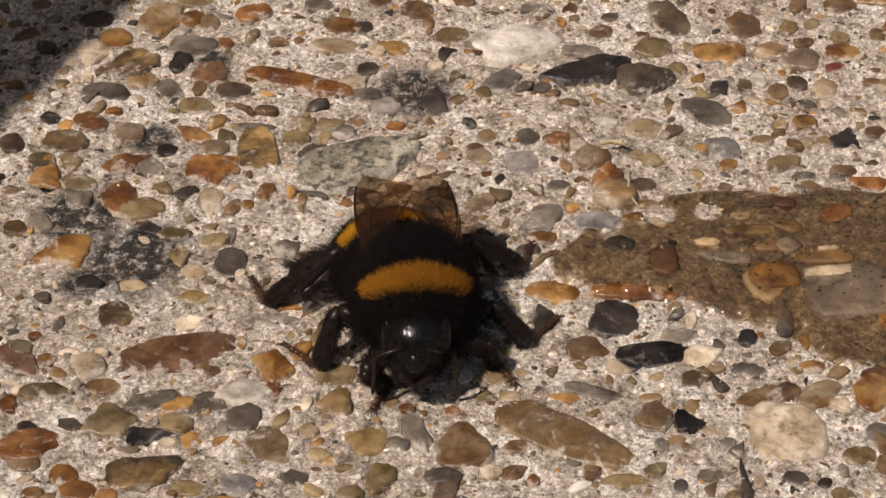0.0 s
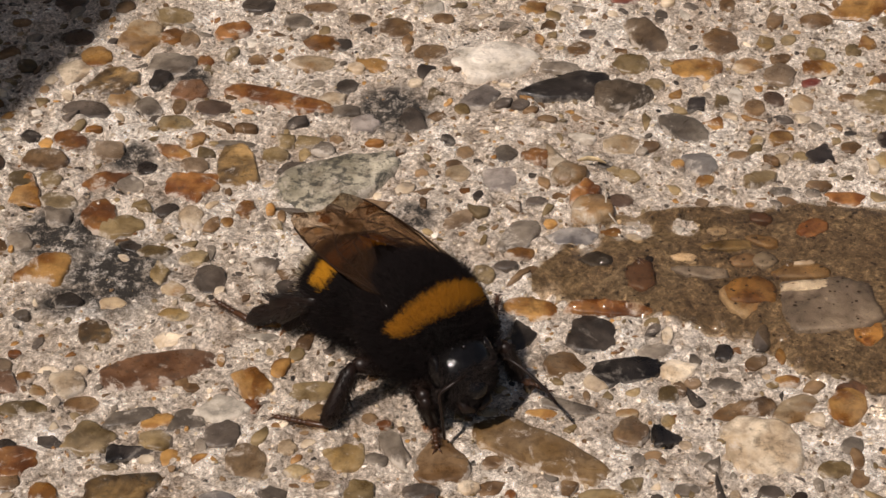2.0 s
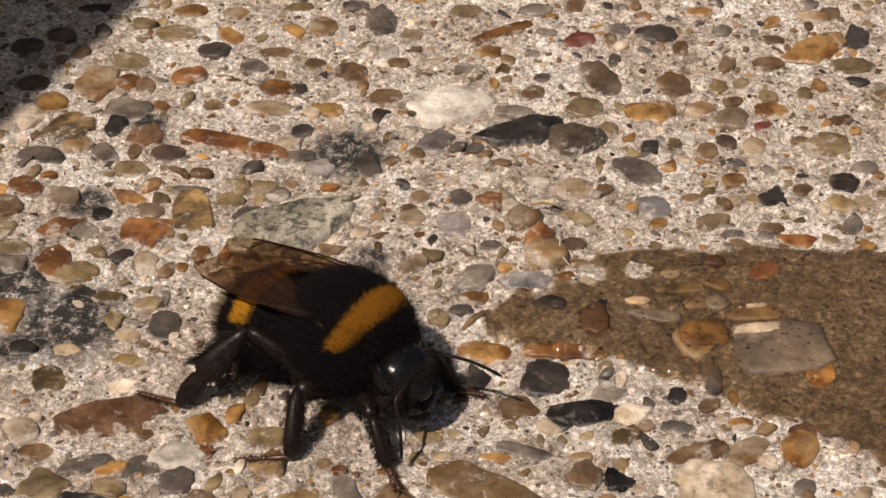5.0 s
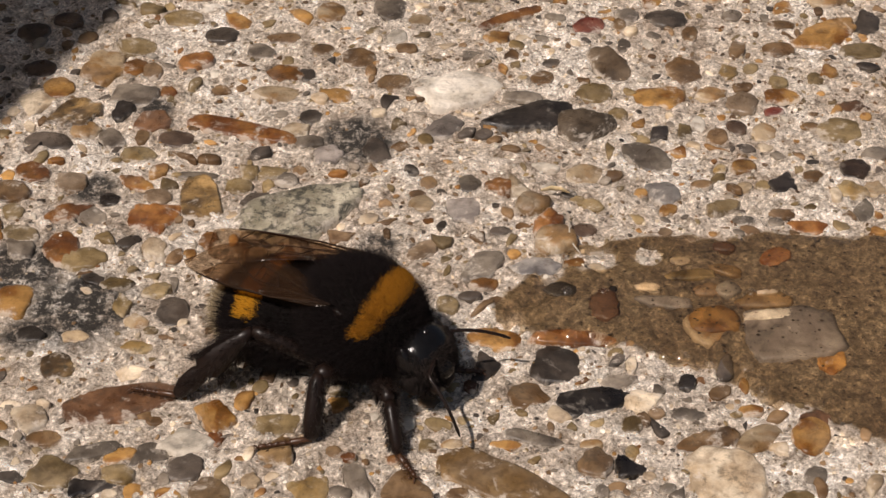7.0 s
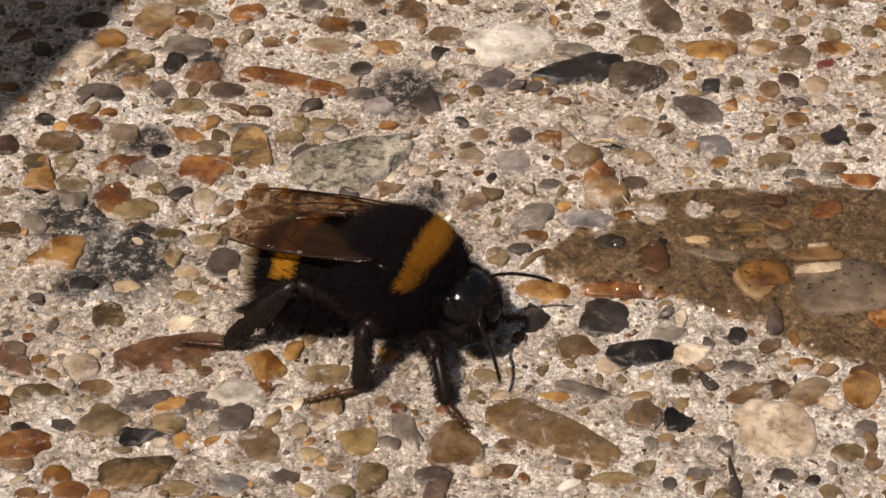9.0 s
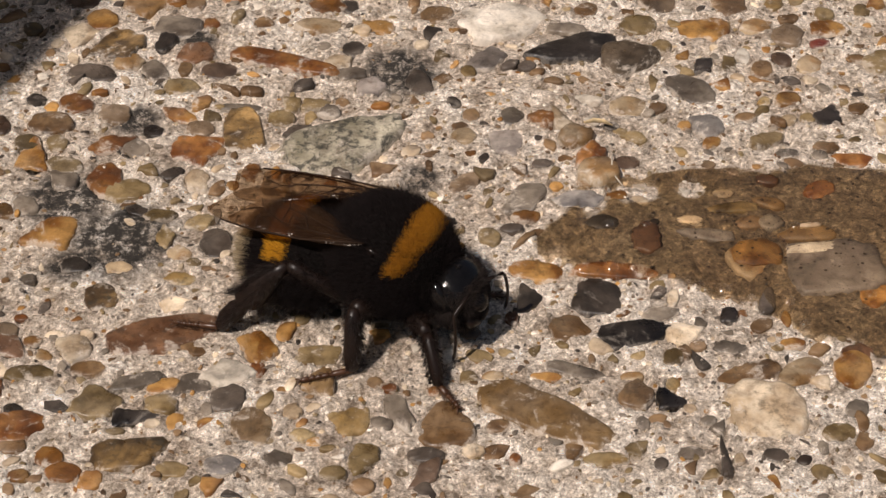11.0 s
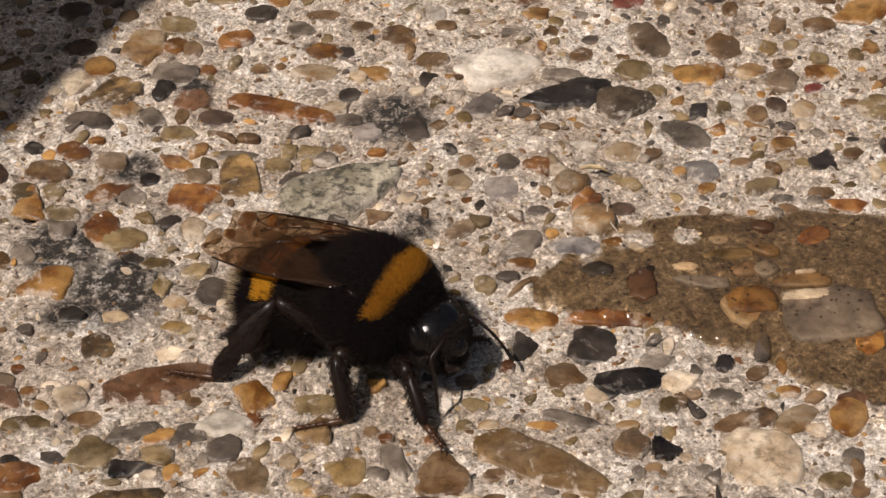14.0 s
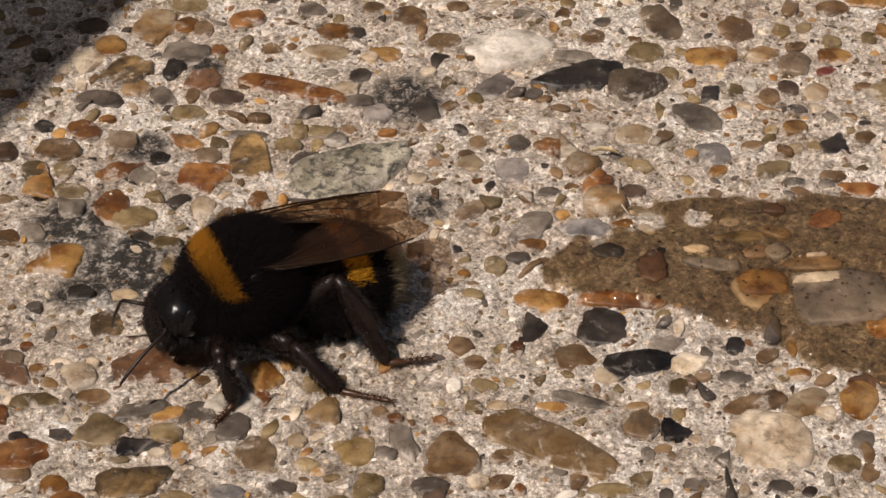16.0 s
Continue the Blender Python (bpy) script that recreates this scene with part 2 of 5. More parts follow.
# ---- mesh helpers ----
def mesh_of(name, verts, faces, mat, smooth=True):
    verts = np.asarray(verts, dtype=np.float32)
    counts = np.array([len(f) for f in faces])
    flat = np.fromiter((i for f in faces for i in f), dtype=np.int32)
    return mesh_arrays(name, verts, flat, counts, mat, smooth)


def mesh_arrays(name, verts, flat, counts, mat, smooth=True):
    me = bpy.data.meshes.new(name)
    me.vertices.add(len(verts))
    me.vertices.foreach_set("co", np.ascontiguousarray(verts, dtype=np.float32).ravel())
    me.loops.add(len(flat))
    me.loops.foreach_set("vertex_index", flat)
    me.polygons.add(len(counts))
    me.polygons.foreach_set("loop_start", np.concatenate([[0], np.cumsum(counts)[:-1]]).astype(np.int32))
    me.polygons.foreach_set("use_smooth", np.full(len(counts), smooth))
    for m in (mat if isinstance(mat, (list, tuple)) else [mat]):
        me.materials.append(m)
    me.update(calc_edges=True)
    me.validate()
    return me


def part_data(name, me, parent, label="", kind=""):
    ob = new(name, me)
    ob.parent = parent
    return tagged(ob, label, kind=kind)


LATTICE = {}


def lattice(seed, size):
    if seed not in LATTICE:
        LATTICE[seed] = np.random.RandomState(seed).rand(size, size)
    return LATTICE[seed]


def value_noise(x, y, cell, seed):
    """Smooth noise from 0 to 1 over arrays of millimetres."""
    g = lattice(seed, 256)
    u, v = x / cell + 100.0, y / cell + 100.0
    iu, iv = np.floor(u).astype(int), np.floor(v).astype(int)
    fu, fv = u - iu, v - iv
    fu, fv = fu * fu * (3 - 2 * fu), fv * fv * (3 - 2 * fv)
    a, b = g[iu % 256, iv % 256], g[(iu + 1) % 256, iv % 256]
    c, d = g[iu % 256, (iv + 1) % 256], g[(iu + 1) % 256, (iv + 1) % 256]
    return (a * (1 - fu) + b * fu) * (1 - fv) + (c * (1 - fu) + d * fu) * fv


# ---- the slab: one sheet, fine where the insect stands, coarse far off ----
def cement_height(x, y):
    h = 0.34 * (value_noise(x, y, 7.0, 1) - 0.5) + 0.26 * (value_noise(x, y, 2.3, 2) - 0.5)
    h += 0.34 * (value_noise(x, y, 0.9, 3) - 0.5) + 0.42 * (value_noise(x, y, 0.5, 4) - 0.5)
    return h


def spill_depth(x, y):
    """Above 0 inside the spill; a few merged pools with a ragged shore."""
    pools = ((19.5, 0.0, 9.5, 6.3), (13.0, -0.8, 6.0, 3.9), (26.2, 0.8, 5.4, 5.5), (26.5, -6.4, 5.6, 4.8), (33.0, -9.5, 8.0, 3.8), (29.6, -4.4, 2.6, 2.6), (12.5, 3.0, 3.2, 2.3), (35.0, 0.5, 9.0, 5.9), (28.6, 1.2, 5.2, 5.3), (31.0, -8.6, 5.6, 5.4))
    islands = ((13.7, 3.7, 2.0, 1.0), (10.4, 2.9, 0.8, 1.5), (16.9, 3.9, 0.8, 0.45))
    d = None
    for px, py, a, b in pools:
        q = 1.0 - np.sqrt(((x - px) / a) ** 2 + ((y - py) / b) ** 2)
        q = q * min(a, b)
        d = q if d is None else np.maximum(d, q)
    for px, py, a, b in islands:
        q = np.sqrt(((x - px) / a) ** 2 + ((y - py) / b) ** 2) - 1.0
        d = np.minimum(d, q * min(a, b))
    d = d + 0.9 * (value_noise(x, y, 1.7, 31) - 0.5) + 0.5 * (value_noise(x, y, 0.7, 32) - 0.5)
    return d


ground = tagged(new("ground", bpy.data.meshes.new("ground")), "rough weathered concrete slab with exposed gravel aggregate", "ground", kind="structure")


def build_ground():
    """The cement sheet, sunk under the pebbles that sit in it."""
    near_x, near_y = np.arange(-47, 50.01, 0.24), np.arange(-29, 58.01, 0.26)
    far = np.array([60, 80, 120, 250, 600, 2000, 8000, 60000.0])
    xs = np.concatenate([-far[::-1], near_x, far])
    ys = np.concatenate([-far[::-1], near_y, far])
    gx, gy = np.meshgrid(xs, ys)
    gz = cement_height(gx, gy)
    for (x, y, a, b, t), power in zip(TAKEN, CORNERS):
        r = 1.2 * max(a, b)
        i0, i1 = np.searchsorted(xs, (x - r, x + r))
        j0, j1 = np.searchsorted(ys, (y - r, y + r))
        dx, dy = gx[j0:j1, i0:i1] - x, gy[j0:j1, i0:i1] - y
        u, v = dx * math.cos(t) + dy * math.sin(t), -dx * math.sin(t) + dy * math.cos(t)
        q = (np.abs(u / a) ** power + np.abs(v / b) ** power) ** (1 / power)
        gz[j0:j1, i0:i1] -= 0.75 * np.clip((0.93 - q) / 0.12, 0, 1)
    fade = np.clip((60 - np.maximum(np.abs(gx), np.abs(gy))) / 8, 0, 1)
    gz = gz * fade
    verts = np.stack([gx, gy, gz], -1).reshape(-1, 3) * MM
    nx, ny = len(xs), len(ys)
    i = (np.arange(ny - 1)[:, None] * nx + np.arange(nx - 1)[None, :]).ravel()
    faces = np.stack([i, i + 1, i + nx + 1, i + nx], 1)
    me = mesh_arrays("ground", verts, faces.ravel(), np.full(len(faces), 4), CEMENT)
    wet = me.attributes.new("wet", "FLOAT", "POINT")
    soaked = np.clip(0.5 + spill_depth(gx, gy) / 0.5, 0, 1)
    wet.data.foreach_set("value", soaked.ravel().astype(np.float32))
    ground.data = me


# ---- pebbles set in the concrete ----
def pebble_outline(rng, shape, n):
    """Angles and radii of a rounded or broken pebble outline."""
    if isinstance(shape, tuple):
        # power, taper along the length and bend of a rounded slab
        power, taper, bend = shape
        th = np.arange(n) * 2 * math.pi / n
        c, s = np.cos(th), np.sin(th)
        x, y = np.sign(c) * np.abs(c) ** (2 / power), np.sign(s) * np.abs(s) ** (2 / power)
        chips = 0.03 * np.sin(3 * th + rng.uniform(0, 6)) + 0.028 * np.sin(7 * th + rng.uniform(0, 6)) + 0.018 * rng.normal(size=n)
        y = y * (1 + taper * x) * (1 + chips) + bend * (1 - 2 * x * x)
        x = x * (1 + chips)
        return np.arctan2(y, x), np.hypot(x, y)
    sides = {"r": 7, "b": 4, "a": 6, "t": 3, "l": 7}[shape]
    soft = {"r": 5, "b": 9, "a": 11, "t": 8, "l": 7}[shape]
    jitter = {"r": 0.12, "b": 0.22, "a": 0.42, "t": 0.22, "l": 0.25}[shape]
    phi = (np.arange(sides) + rng.uniform(-jitter, jitter, sides)) * 2 * math.pi / sides
    phi += {"b": math.pi / 4 if rng.rand() < 0.3 else 0.0, "t": math.pi / 2}.get(shape, rng.uniform(0, 1))
    dist = rng.uniform(*{"r": (0.95, 1.05), "b": (0.86, 0.98), "a": (0.78, 1.02), "t": (0.62, 0.74), "l": (0.84, 1.0)}[shape], sides)
    th = np.arange(n) * 2 * math.pi / n
    c = np.maximum(np.cos(th[:, None] - phi[None]), 0) / dist[None]
    rad = (c ** soft).sum(1) ** (-1 / soft)
    rough = {"r": 0.85, "l": 0.8}.get(shape, 1.3)
    rad *= 1 + rough * (0.04 * np.sin(2 * th + rng.uniform(0, 6)) + 0.035 * np.sin(5 * th + rng.uniform(0, 6)) + 0.03 * np.sin(8 * th + rng.uniform(0, 6)) + 0.022 * rng.normal(size=n))
    return th, rad


def pebble_geometry(rng, length, width, shape, n=30, rise=None):
    th, rad = pebble_outline(rng, shape, n)
    ox, oy = np.cos(th) * rad, np.sin(th) * rad
    if shape == "l":
        oy = oy * (1 - 0.28 * ox * rng.choice([-1, 1]))
    ox, oy = ox * length / 2, oy * width / 2
    rise = rise if rise is not None else min(0.36, 0.13 + 0.035 * width) * rng.uniform(0.6, 1.15)
    tilt_x, tilt_y = rng.uniform(-0.07, 0.07, 2)
    verts, faces = [], []
    rings = ((1.05, -1.4), (1.0, -0.1), (0.965, 0.6), (0.87, 0.92), (0.45, 1.0))
    for s, q in rings:
        wob = rng.uniform(-0.09, 0.09, n) if 0.4 < s < 0.99 else np.zeros(n)
        for k in range(n):
            x, y = ox[k] * s, oy[k] * s
            verts.append((x, y, rise * (q + wob[k]) + (tilt_x * x + tilt_y * y if q > 0 else 0)))
    for r in range(len(rings) - 1):
        for k in range(n):
            a, b = r * n + k, r * n + (k + 1) % n
            faces.append((a, b, b + n, a + n))
    verts.append((0, 0, rise))
    top = (len(rings) - 1) * n
    faces += [(top + k, top + (k + 1) % n, len(verts) - 1) for k in range(n)]
    return np.array(verts), faces


TAKEN, CORNERS = [], []


def stone(x, y, length, width, turn, tint, shape, rise=None):
    """One pebble of the exposed aggregate; millimetres and degrees."""
    stone_rng = np.random.RandomState(int(abs(x * 610 + y * 7130 + 50)))
    v, f = pebble_geometry(stone_rng, length * 1.05, width * 1.05, shape, 44 if length > 4 else 30, rise)
    me = mesh_of("pebble", v * MM, f, STONE_MAT[tint])
    # cement laps over the rim
    n = (len(v) - 1) // 5
    lap = me.attributes.new("lap", "FLOAT", "POINT")
    lap.data.foreach_set("value", np.repeat((0.7, 0.7, 0.45, 0.15, 0.0) if spill_depth(x, y) < 0 else (-0.5,) * 5, n).tolist() + [0.0])
    ob = part_data("pebble", me, ground)
    z = float(cement_height(np.array(x), np.array(y))) * 0.5
    ob.matrix_basis = pose(x * MM, y * MM, z * MM, 0, 0, turn)
    TAKEN.append((x, y, length / 2, width / 2, radians(turn)))
    CORNERS.append(shape[0] if isinstance(shape, tuple) else 2.0)
    return ob


stone(10.3, 20.9, 7.3, 3.1, 20, "slate", (2.1, 0.35, -0.1))
stone(14.3, 19.4, 4.2, 3.4, 17, "smoke", (2, -0.45, 0.1))
stone(-6.2, 9.5, 8.9, 5.1, 27, "lichen", (2.2, -0.42, -0.12), 0.6)
stone(-11.0, 19.0, 8.1, 2.0, -20, "rust", (2.6, -0.1, -0.06))
stone(-16.6, -9.8, 6.8, 2.9, 17, "redbrown", (2.9, -0.3, 0))
stone(6.3, -16.8, 8.4, 3.1, -33, "umber", (2.5, -0.08, -0.03))
stone(12.2, -10.0, 4.6, 2.2, 17, "black", (3.4, -0.14, 0))
stone(19.5, -16.5, 4.7, 4.4, 1, "cream", (3, -0.08, 0))
stone(0.6, -17.5, 3.8, 2.9, -88, "brown", (2.1, 0.55, 0))
stone(10.2, -6.7, 2.9, 3.5, -15, "darkgrey", (3, -0.05, 0))
stone(25.6, -4.0, 5.9, 4.8, 5, "lavender", (4, 0, 0), 0.2)
stone(24.9, -2.2, 4.8, 1.0, 7, "white", "r", 0.32)
stone(18.8, -13.5, 4.2, 1.4, 19, "brown", (2.6, 0.15, 0.22))
stone(-13.4, 10.9, 4.5, 2.6, -82, "mottled", (3.2, 0.12, 0))
stone(18.2, 15.5, 4.1, 2.4, -47, "grey", (2.1, 0.25, 0.1))
stone(19.9, 23.1, 4.0, 2.7, 2, "amber", (3.4, 0.1, 0))
stone(20.6, -2.8, 3.3, 2.5, 12, "amber", (2.5, 0.15, 0), 0.34)
stone(19.8, -3.6, 2.9, 1.9, -50, "sand", (2.4, 0.25, 0), 0.22)
stone(-6.9, -14.3, 2.6, 2.5, -80, "umber", "t")
stone(-21.0, -6.6, 2.0, 2.4, 22, "mottled", (2.6, 0, 0))
stone(-26.8, 27.1, 2.7, 2.3, -25, "darkbrown", "r")
stone(-25.0, 24.6, 2.8, 2.4, -55, "amber", "r")
stone(-26.4, 22.7, 2.6, 2.1, -14, "cream", "b")
stone(-23.3, 21.2, 4.1, 3.3, 61, "mottled", "b")
stone(-22.4, 19.0, 2.3, 2.0, -19, "sand", "a")
stone(-24.9, 17.8, 3.3, 2.0, -16, "darkgrey", "r")
stone(-28.3, 14.3, 1.6, 1.3, -18, "darkgrey", "a")
stone(-25.5, 13.9, 2.5, 2.1, -24, "rust", "r")
stone(-30.5, 11.3, 2.4, 1.7, -70, "darkbrown", "r")
stone(-26.9, 11.5, 3.1, 2.5, -16, "brown", "r")
stone(-28.1, 9.3, 2.1, 1.8, -42, "olive", "r")
stone(-27.6, 7.7, 3.2, 2.3, -78, "amber", "t")
stone(-26.1, 9.3, 1.9, 1.5, -65, "olive", "r")
stone(-22.7, 9.1, 2.8, 2.1, 23, "rust", "a")
stone(-20.6, 8.9, 2.1, 1.9, -57, "grey", "a")
stone(-19.6, 10.7, 1.6, 1.4, -57, "black", "r")
stone(-16.6, 8.7, 3.1, 2.8, -23, "rust", "b")
stone(-13.7, 13.5, 3.3, 0.8, 0, "grey", "r")
stone(-10.8, 12.3, 2.0, 1.9, -19, "olive", "r")
stone(-10.1, 13.8, 1.5, 1.3, -80, "olive", "b")
stone(-8.5, 13.8, 1.8, 1.2, -1, "olive", "b")
stone(-9.5, 10.8, 2.2, 1.2, 20, "darkgrey", "a")
stone(-7.4, 12.8, 1.6, 1.5, -10, "grey", "a")
stone(-17.6, 20.2, 2.8, 2.4, 64, "redbrown", "a")
stone(-15.6, 17.9, 2.6, 2.0, -5, "darkbrown", "r")
stone(-18.2, 16.0, 2.7, 1.7, -3, "yellow", "r")
stone(-20.4, 18.1, 2.2, 1.8, -70, "grey", "a")
stone(-17.9, 12.6, 2.6, 1.4, -26, "amber", "a")
stone(-16.4, 11.1, 2.1, 1.7, -8, "pink", "r")
stone(-21.9, 27.3, 4.0, 3.5, 68, "sand", "a")
stone(-19.6, 27.4, 2.4, 1.8, 52, "amber", "r")
stone(-18.2, 26.8, 2.1, 1.5, -79, "brown", "r")
stone(-15.0, 28.2, 2.9, 2.3, 28, "rust", "r")
stone(-19.2, 23.5, 3.4, 2.6, -7, "grey", "b")
stone(-16.7, 24.1, 1.5, 1.1, -81, "rust", "a")
stone(-12.9, 24.2, 1.4, 1.3, -70, "brown", "a")
stone(-8.2, 26.5, 3.1, 2.1, -16, "amber", "a")
stone(-6.5, 26.4, 1.7, 1.5, -83, "darkgrey", "a")
stone(-8.7, 23.6, 3.4, 2.0, 0, "sand", "r")
stone(-4.1, 23.5, 2.5, 1.8, -33, "amber", "a")
stone(-6.1, 20.9, 1.8, 1.7, -83, "darkgrey", "a")
stone(0.1, 24.9, 2.6, 2.0, 2, "brown", "r")
stone(-7.1, 19.0, 2.3, 1.8, -2, "cream", "a")
stone(-6.0, 17.6, 2.0, 1.8, -3, "grey", "a")
stone(-4.7, 15.9, 2.4, 2.1, -2, "lavender", "a")
stone(-2.6, 28.5, 2.8, 2.6, -89, "brown", "r")
stone(-3.1, 11.8, 1.7, 1.7, -17, "lichen", "r")
stone(-22.5, 12.7, 2.5, 2.2, -40, "pink", "a")
stone(-22.3, 5.3, 3.3, 2.5, 83, "rust", "a")
stone(-25.2, 6.8, 2.9, 1.7, -25, "olive", "r")
stone(-25.0, 5.3, 2.5, 1.9, -72, "grey", "a")
stone(-20.6, 4.1, 3.0, 2.4, 6, "olive", "r")
stone(-17.8, 5.9, 1.8, 1.2, 34, "darkgrey", "a")
stone(-16.1, 5.3, 2.2, 1.7, -77, "cream", "a")
stone(-12.5, 6.1, 1.8, 1.3, 72, "amber", "a")
stone(-13.6, 4.6, 1.0, 0.9, -66, "amber", "r")
stone(-28.7, 1.9, 1.9, 1.6, -55, "brown", "r")
stone(-27.2, 2.5, 2.1, 1.5, -73, "grey", "a")
stone(-24.8, -0.2, 3.0, 2.7, 23, "amber", "b")
stone(-19.8, 2.0, 1.5, 1.2, -10, "darkgrey", "a")
stone(-18.1, 1.4, 2.2, 1.3, -2, "olive", "a")
stone(-15.5, 0.9, 2.2, 1.4, 15, "yellow", "a")
stone(-10.8, 0.3, 1.7, 1.6, -24, "grey", "a")
stone(-14.2, -1.3, 2.8, 2.2, -78, "darkgrey", "r")
stone(-17.6, -0.7, 1.8, 1.3, -78, "olive", "a")
stone(-16.5, -2.4, 1.8, 1.4, -75, "sand", "a")
stone(-23.1, -3.6, 2.0, 1.5, -11, "black", "a")
stone(-20.2, -3.8, 1.8, 1.1, -4, "sand", "r")
stone(-16.2, -4.9, 2.0, 1.3, -4, "yellow", "a")
stone(-25.8, -4.8, 1.1, 0.9, -27, "grey", "a")
stone(-25.7, -8.5, 0.9, 0.6, -7, "rust", "r")
stone(-10.8, -11.1, 2.7, 2.0, -64, "amber", "b")
stone(-22.0, -11.1, 2.4, 2.0, -58, "cream", "b")
stone(-26.4, -10.6, 3.7, 2.0, -48, "redbrown", "l")
stone(-24.7, -10.5, 1.2, 0.9, -12, "amber", "r")
stone(-23.8, -11.8, 1.4, 0.9, -75, "sand", "a")
stone(-24.4, -13.4, 3.0, 1.4, -2, "olive", "r")
stone(-21.0, -12.9, 2.1, 1.3, -4, "brown", "r")
stone(-26.4, -9.6, 1.5, 1.2, -35, "pink", "r")
stone(-12.5, -13.5, 2.3, 2.2, -45, "white", "b")
stone(-10.7, -13.0, 1.2, 1.0, -79, "rust", "r")
stone(-12.3, -15.6, 2.5, 2.2, 64, "darkgrey", "a")
stone(-16.3, -14.4, 2.1, 1.1, 24, "amber", "r")
stone(-17.8, -14.0, 3.7, 1.2, 18, "grey", "a")
stone(-14.4, -14.2, 2.0, 1.9, 40, "grey", "b")
stone(-7.2, -11.9, 2.7, 2.0, -2, "olive", "b")
stone(-10.7, -17.8, 2.9, 2.5, -75, "tan", "r")
stone(-16.2, -16.1, 2.0, 1.6, -9, "olive", "r")
stone(-20.1, -15.9, 2.9, 2.1, 15, "olive", "b")
stone(-18.3, -17.0, 2.0, 1.6, -12, "black", "t")
stone(-24.9, -16.4, 1.2, 0.9, -14, "darkgrey", "r")
stone(-24.6, -17.8, 3.5, 2.8, 18, "rust", "r")
stone(-22.2, -20.2, 1.7, 1.5, -35, "amber", "r")
stone(-24.6, -19.2, 2.0, 1.6, -17, "brown", "r")
stone(-21.2, -21.4, 2.1, 1.5, -9, "rust", "r")
stone(-18.0, -20.2, 3.9, 2.6, -5, "mottled", "b")
stone(-4.9, -17.5, 2.4, 2.2, -82, "yellow", "b")
stone(-2.2, -16.6, 3.4, 1.4, -66, "grey", "a")
stone(-4.1, -20.3, 2.4, 1.8, 56, "olive", "a")
stone(-12.2, -21.0, 2.1, 1.7, -9, "blue", "r")
stone(-9.0, -20.4, 1.9, 1.4, -3, "grey", "a")
stone(-15.0, -21.3, 1.9, 1.3, -4, "olive", "r")
stone(-0.5, -20.1, 2.1, 1.3, 1, "darkgrey", "r")
stone(-0.4, -21.4, 1.6, 1.3, 89, "darkbrown", "b")
stone(-23.7, -21.7, 1.3, 0.9, -7, "amber", "r")
stone(-26.3, -14.5, 1.4, 1.0, -70, "rust", "a")
stone(6.5, -4.2, 3.4, 2.0, -8, "amber", "r")
stone(5.8, -6.7, 2.8, 1.8, 86, "darkgrey", "t")
stone(8.1, -9.5, 2.3, 2.2, -62, "brown", "b")
stone(15.1, -10.2, 2.0, 1.7, 65, "cream", "b")
stone(14.4, -12.2, 1.5, 1.3, 62, "olive", "r")
stone(18.3, -8.3, 1.6, 1.1, 76, "black", "a")
stone(14.0, -8.3, 2.1, 1.3, 4, "grey", "a")
stone(20.8, -7.2, 1.9, 1.2, 73, "darkgrey", "a")
stone(8.4, -13.3, 4.1, 1.2, -14, "grey", "l")
stone(6.7, -13.9, 2.0, 0.8, 1, "amber", "r")
stone(14.2, -14.5, 1.2, 0.9, -89, "yellow", "r")
stone(22.0, -13.2, 3.2, 1.9, 39, "sand", "r")
stone(25.2, -13.2, 3.1, 2.4, 62, "amber", "r")
stone(13.9, -15.8, 2.1, 1.6, -21, "black", "t")
stone(8.1, -19.5, 2.4, 1.1, 69, "brown", "a")
stone(11.9, -15.6, 2.4, 2.0, 13, "brown", "a")
stone(9.3, -18.5, 1.4, 1.3, 58, "grey", "r")
stone(9.8, -20.5, 2.6, 1.1, 1, "yellow", "r")
stone(11.6, -19.8, 1.3, 1.1, 18, "olive", "a")
stone(14.8, -20.0, 1.5, 1.1, 10, "grey", "r")
stone(19.6, -20.2, 1.5, 1.1, -12, "darkgrey", "r")
stone(21.2, -20.6, 0.9, 0.7, 13, "darkbrown", "r")
stone(16.7, -21.2, 1.6, 0.8, 80, "darkgrey", "t")
stone(17.5, -20.4, 0.8, 0.7, 48, "sand", "a")
stone(12.9, -20.9, 1.0, 0.8, 70, "darkgrey", "r")
stone(3.7, -17.8, 1.3, 1.1, 5, "brown", "r")
stone(18.0, -11.3, 2.1, 1.2, 4, "grey", "a")
stone(4.6, -20.3, 0.8, 0.7, 79, "rust", "r")
stone(4.7, -8.8, 1.4, 0.9, 86, "rust", "a")
stone(17.6, -0.9, 3.7, 1.15, -9, "lavender", (2.2, 0.3, -0.1), 0.3)
stone(11.5, -4.3, 5.9, 1.4, -4, "rust", "l")
stone(13.7, -1.2, 3.0, 2.2, 78, "redbrown", "a")
stone(11.0, 0.4, 2.1, 1.5, -23, "slate", (2.8, -0.1, 0))
stone(24.2, -0.9, 3.7, 1.5, 3, "umber", (2.2, 0.1, 0.1), 0.35)
stone(24.4, -0.35, 1.5, 0.4, 4, "tan", (2.2, 0, 0.1), 0.75)
stone(16.7, 0.5, 1.7, 0.8, -4, "cream", (2.3, 0.2, 0), 0.4)
stone(22.1, 2.3, 2.2, 1.1, -20, "umber", (2.3, 0.2, 0), 0.3)
stone(25.6, 3.6, 2.3, 1.5, 35, "rust", (2.6, 0.1, 0), 0.3)
stone(19.2, 3.4, 1.5, 1.0, 5, "cream", "r")
stone(19.7, 1.8, 3.3, 1.1, 5, "olive", (2.3, 0.1, 0), 0.3)
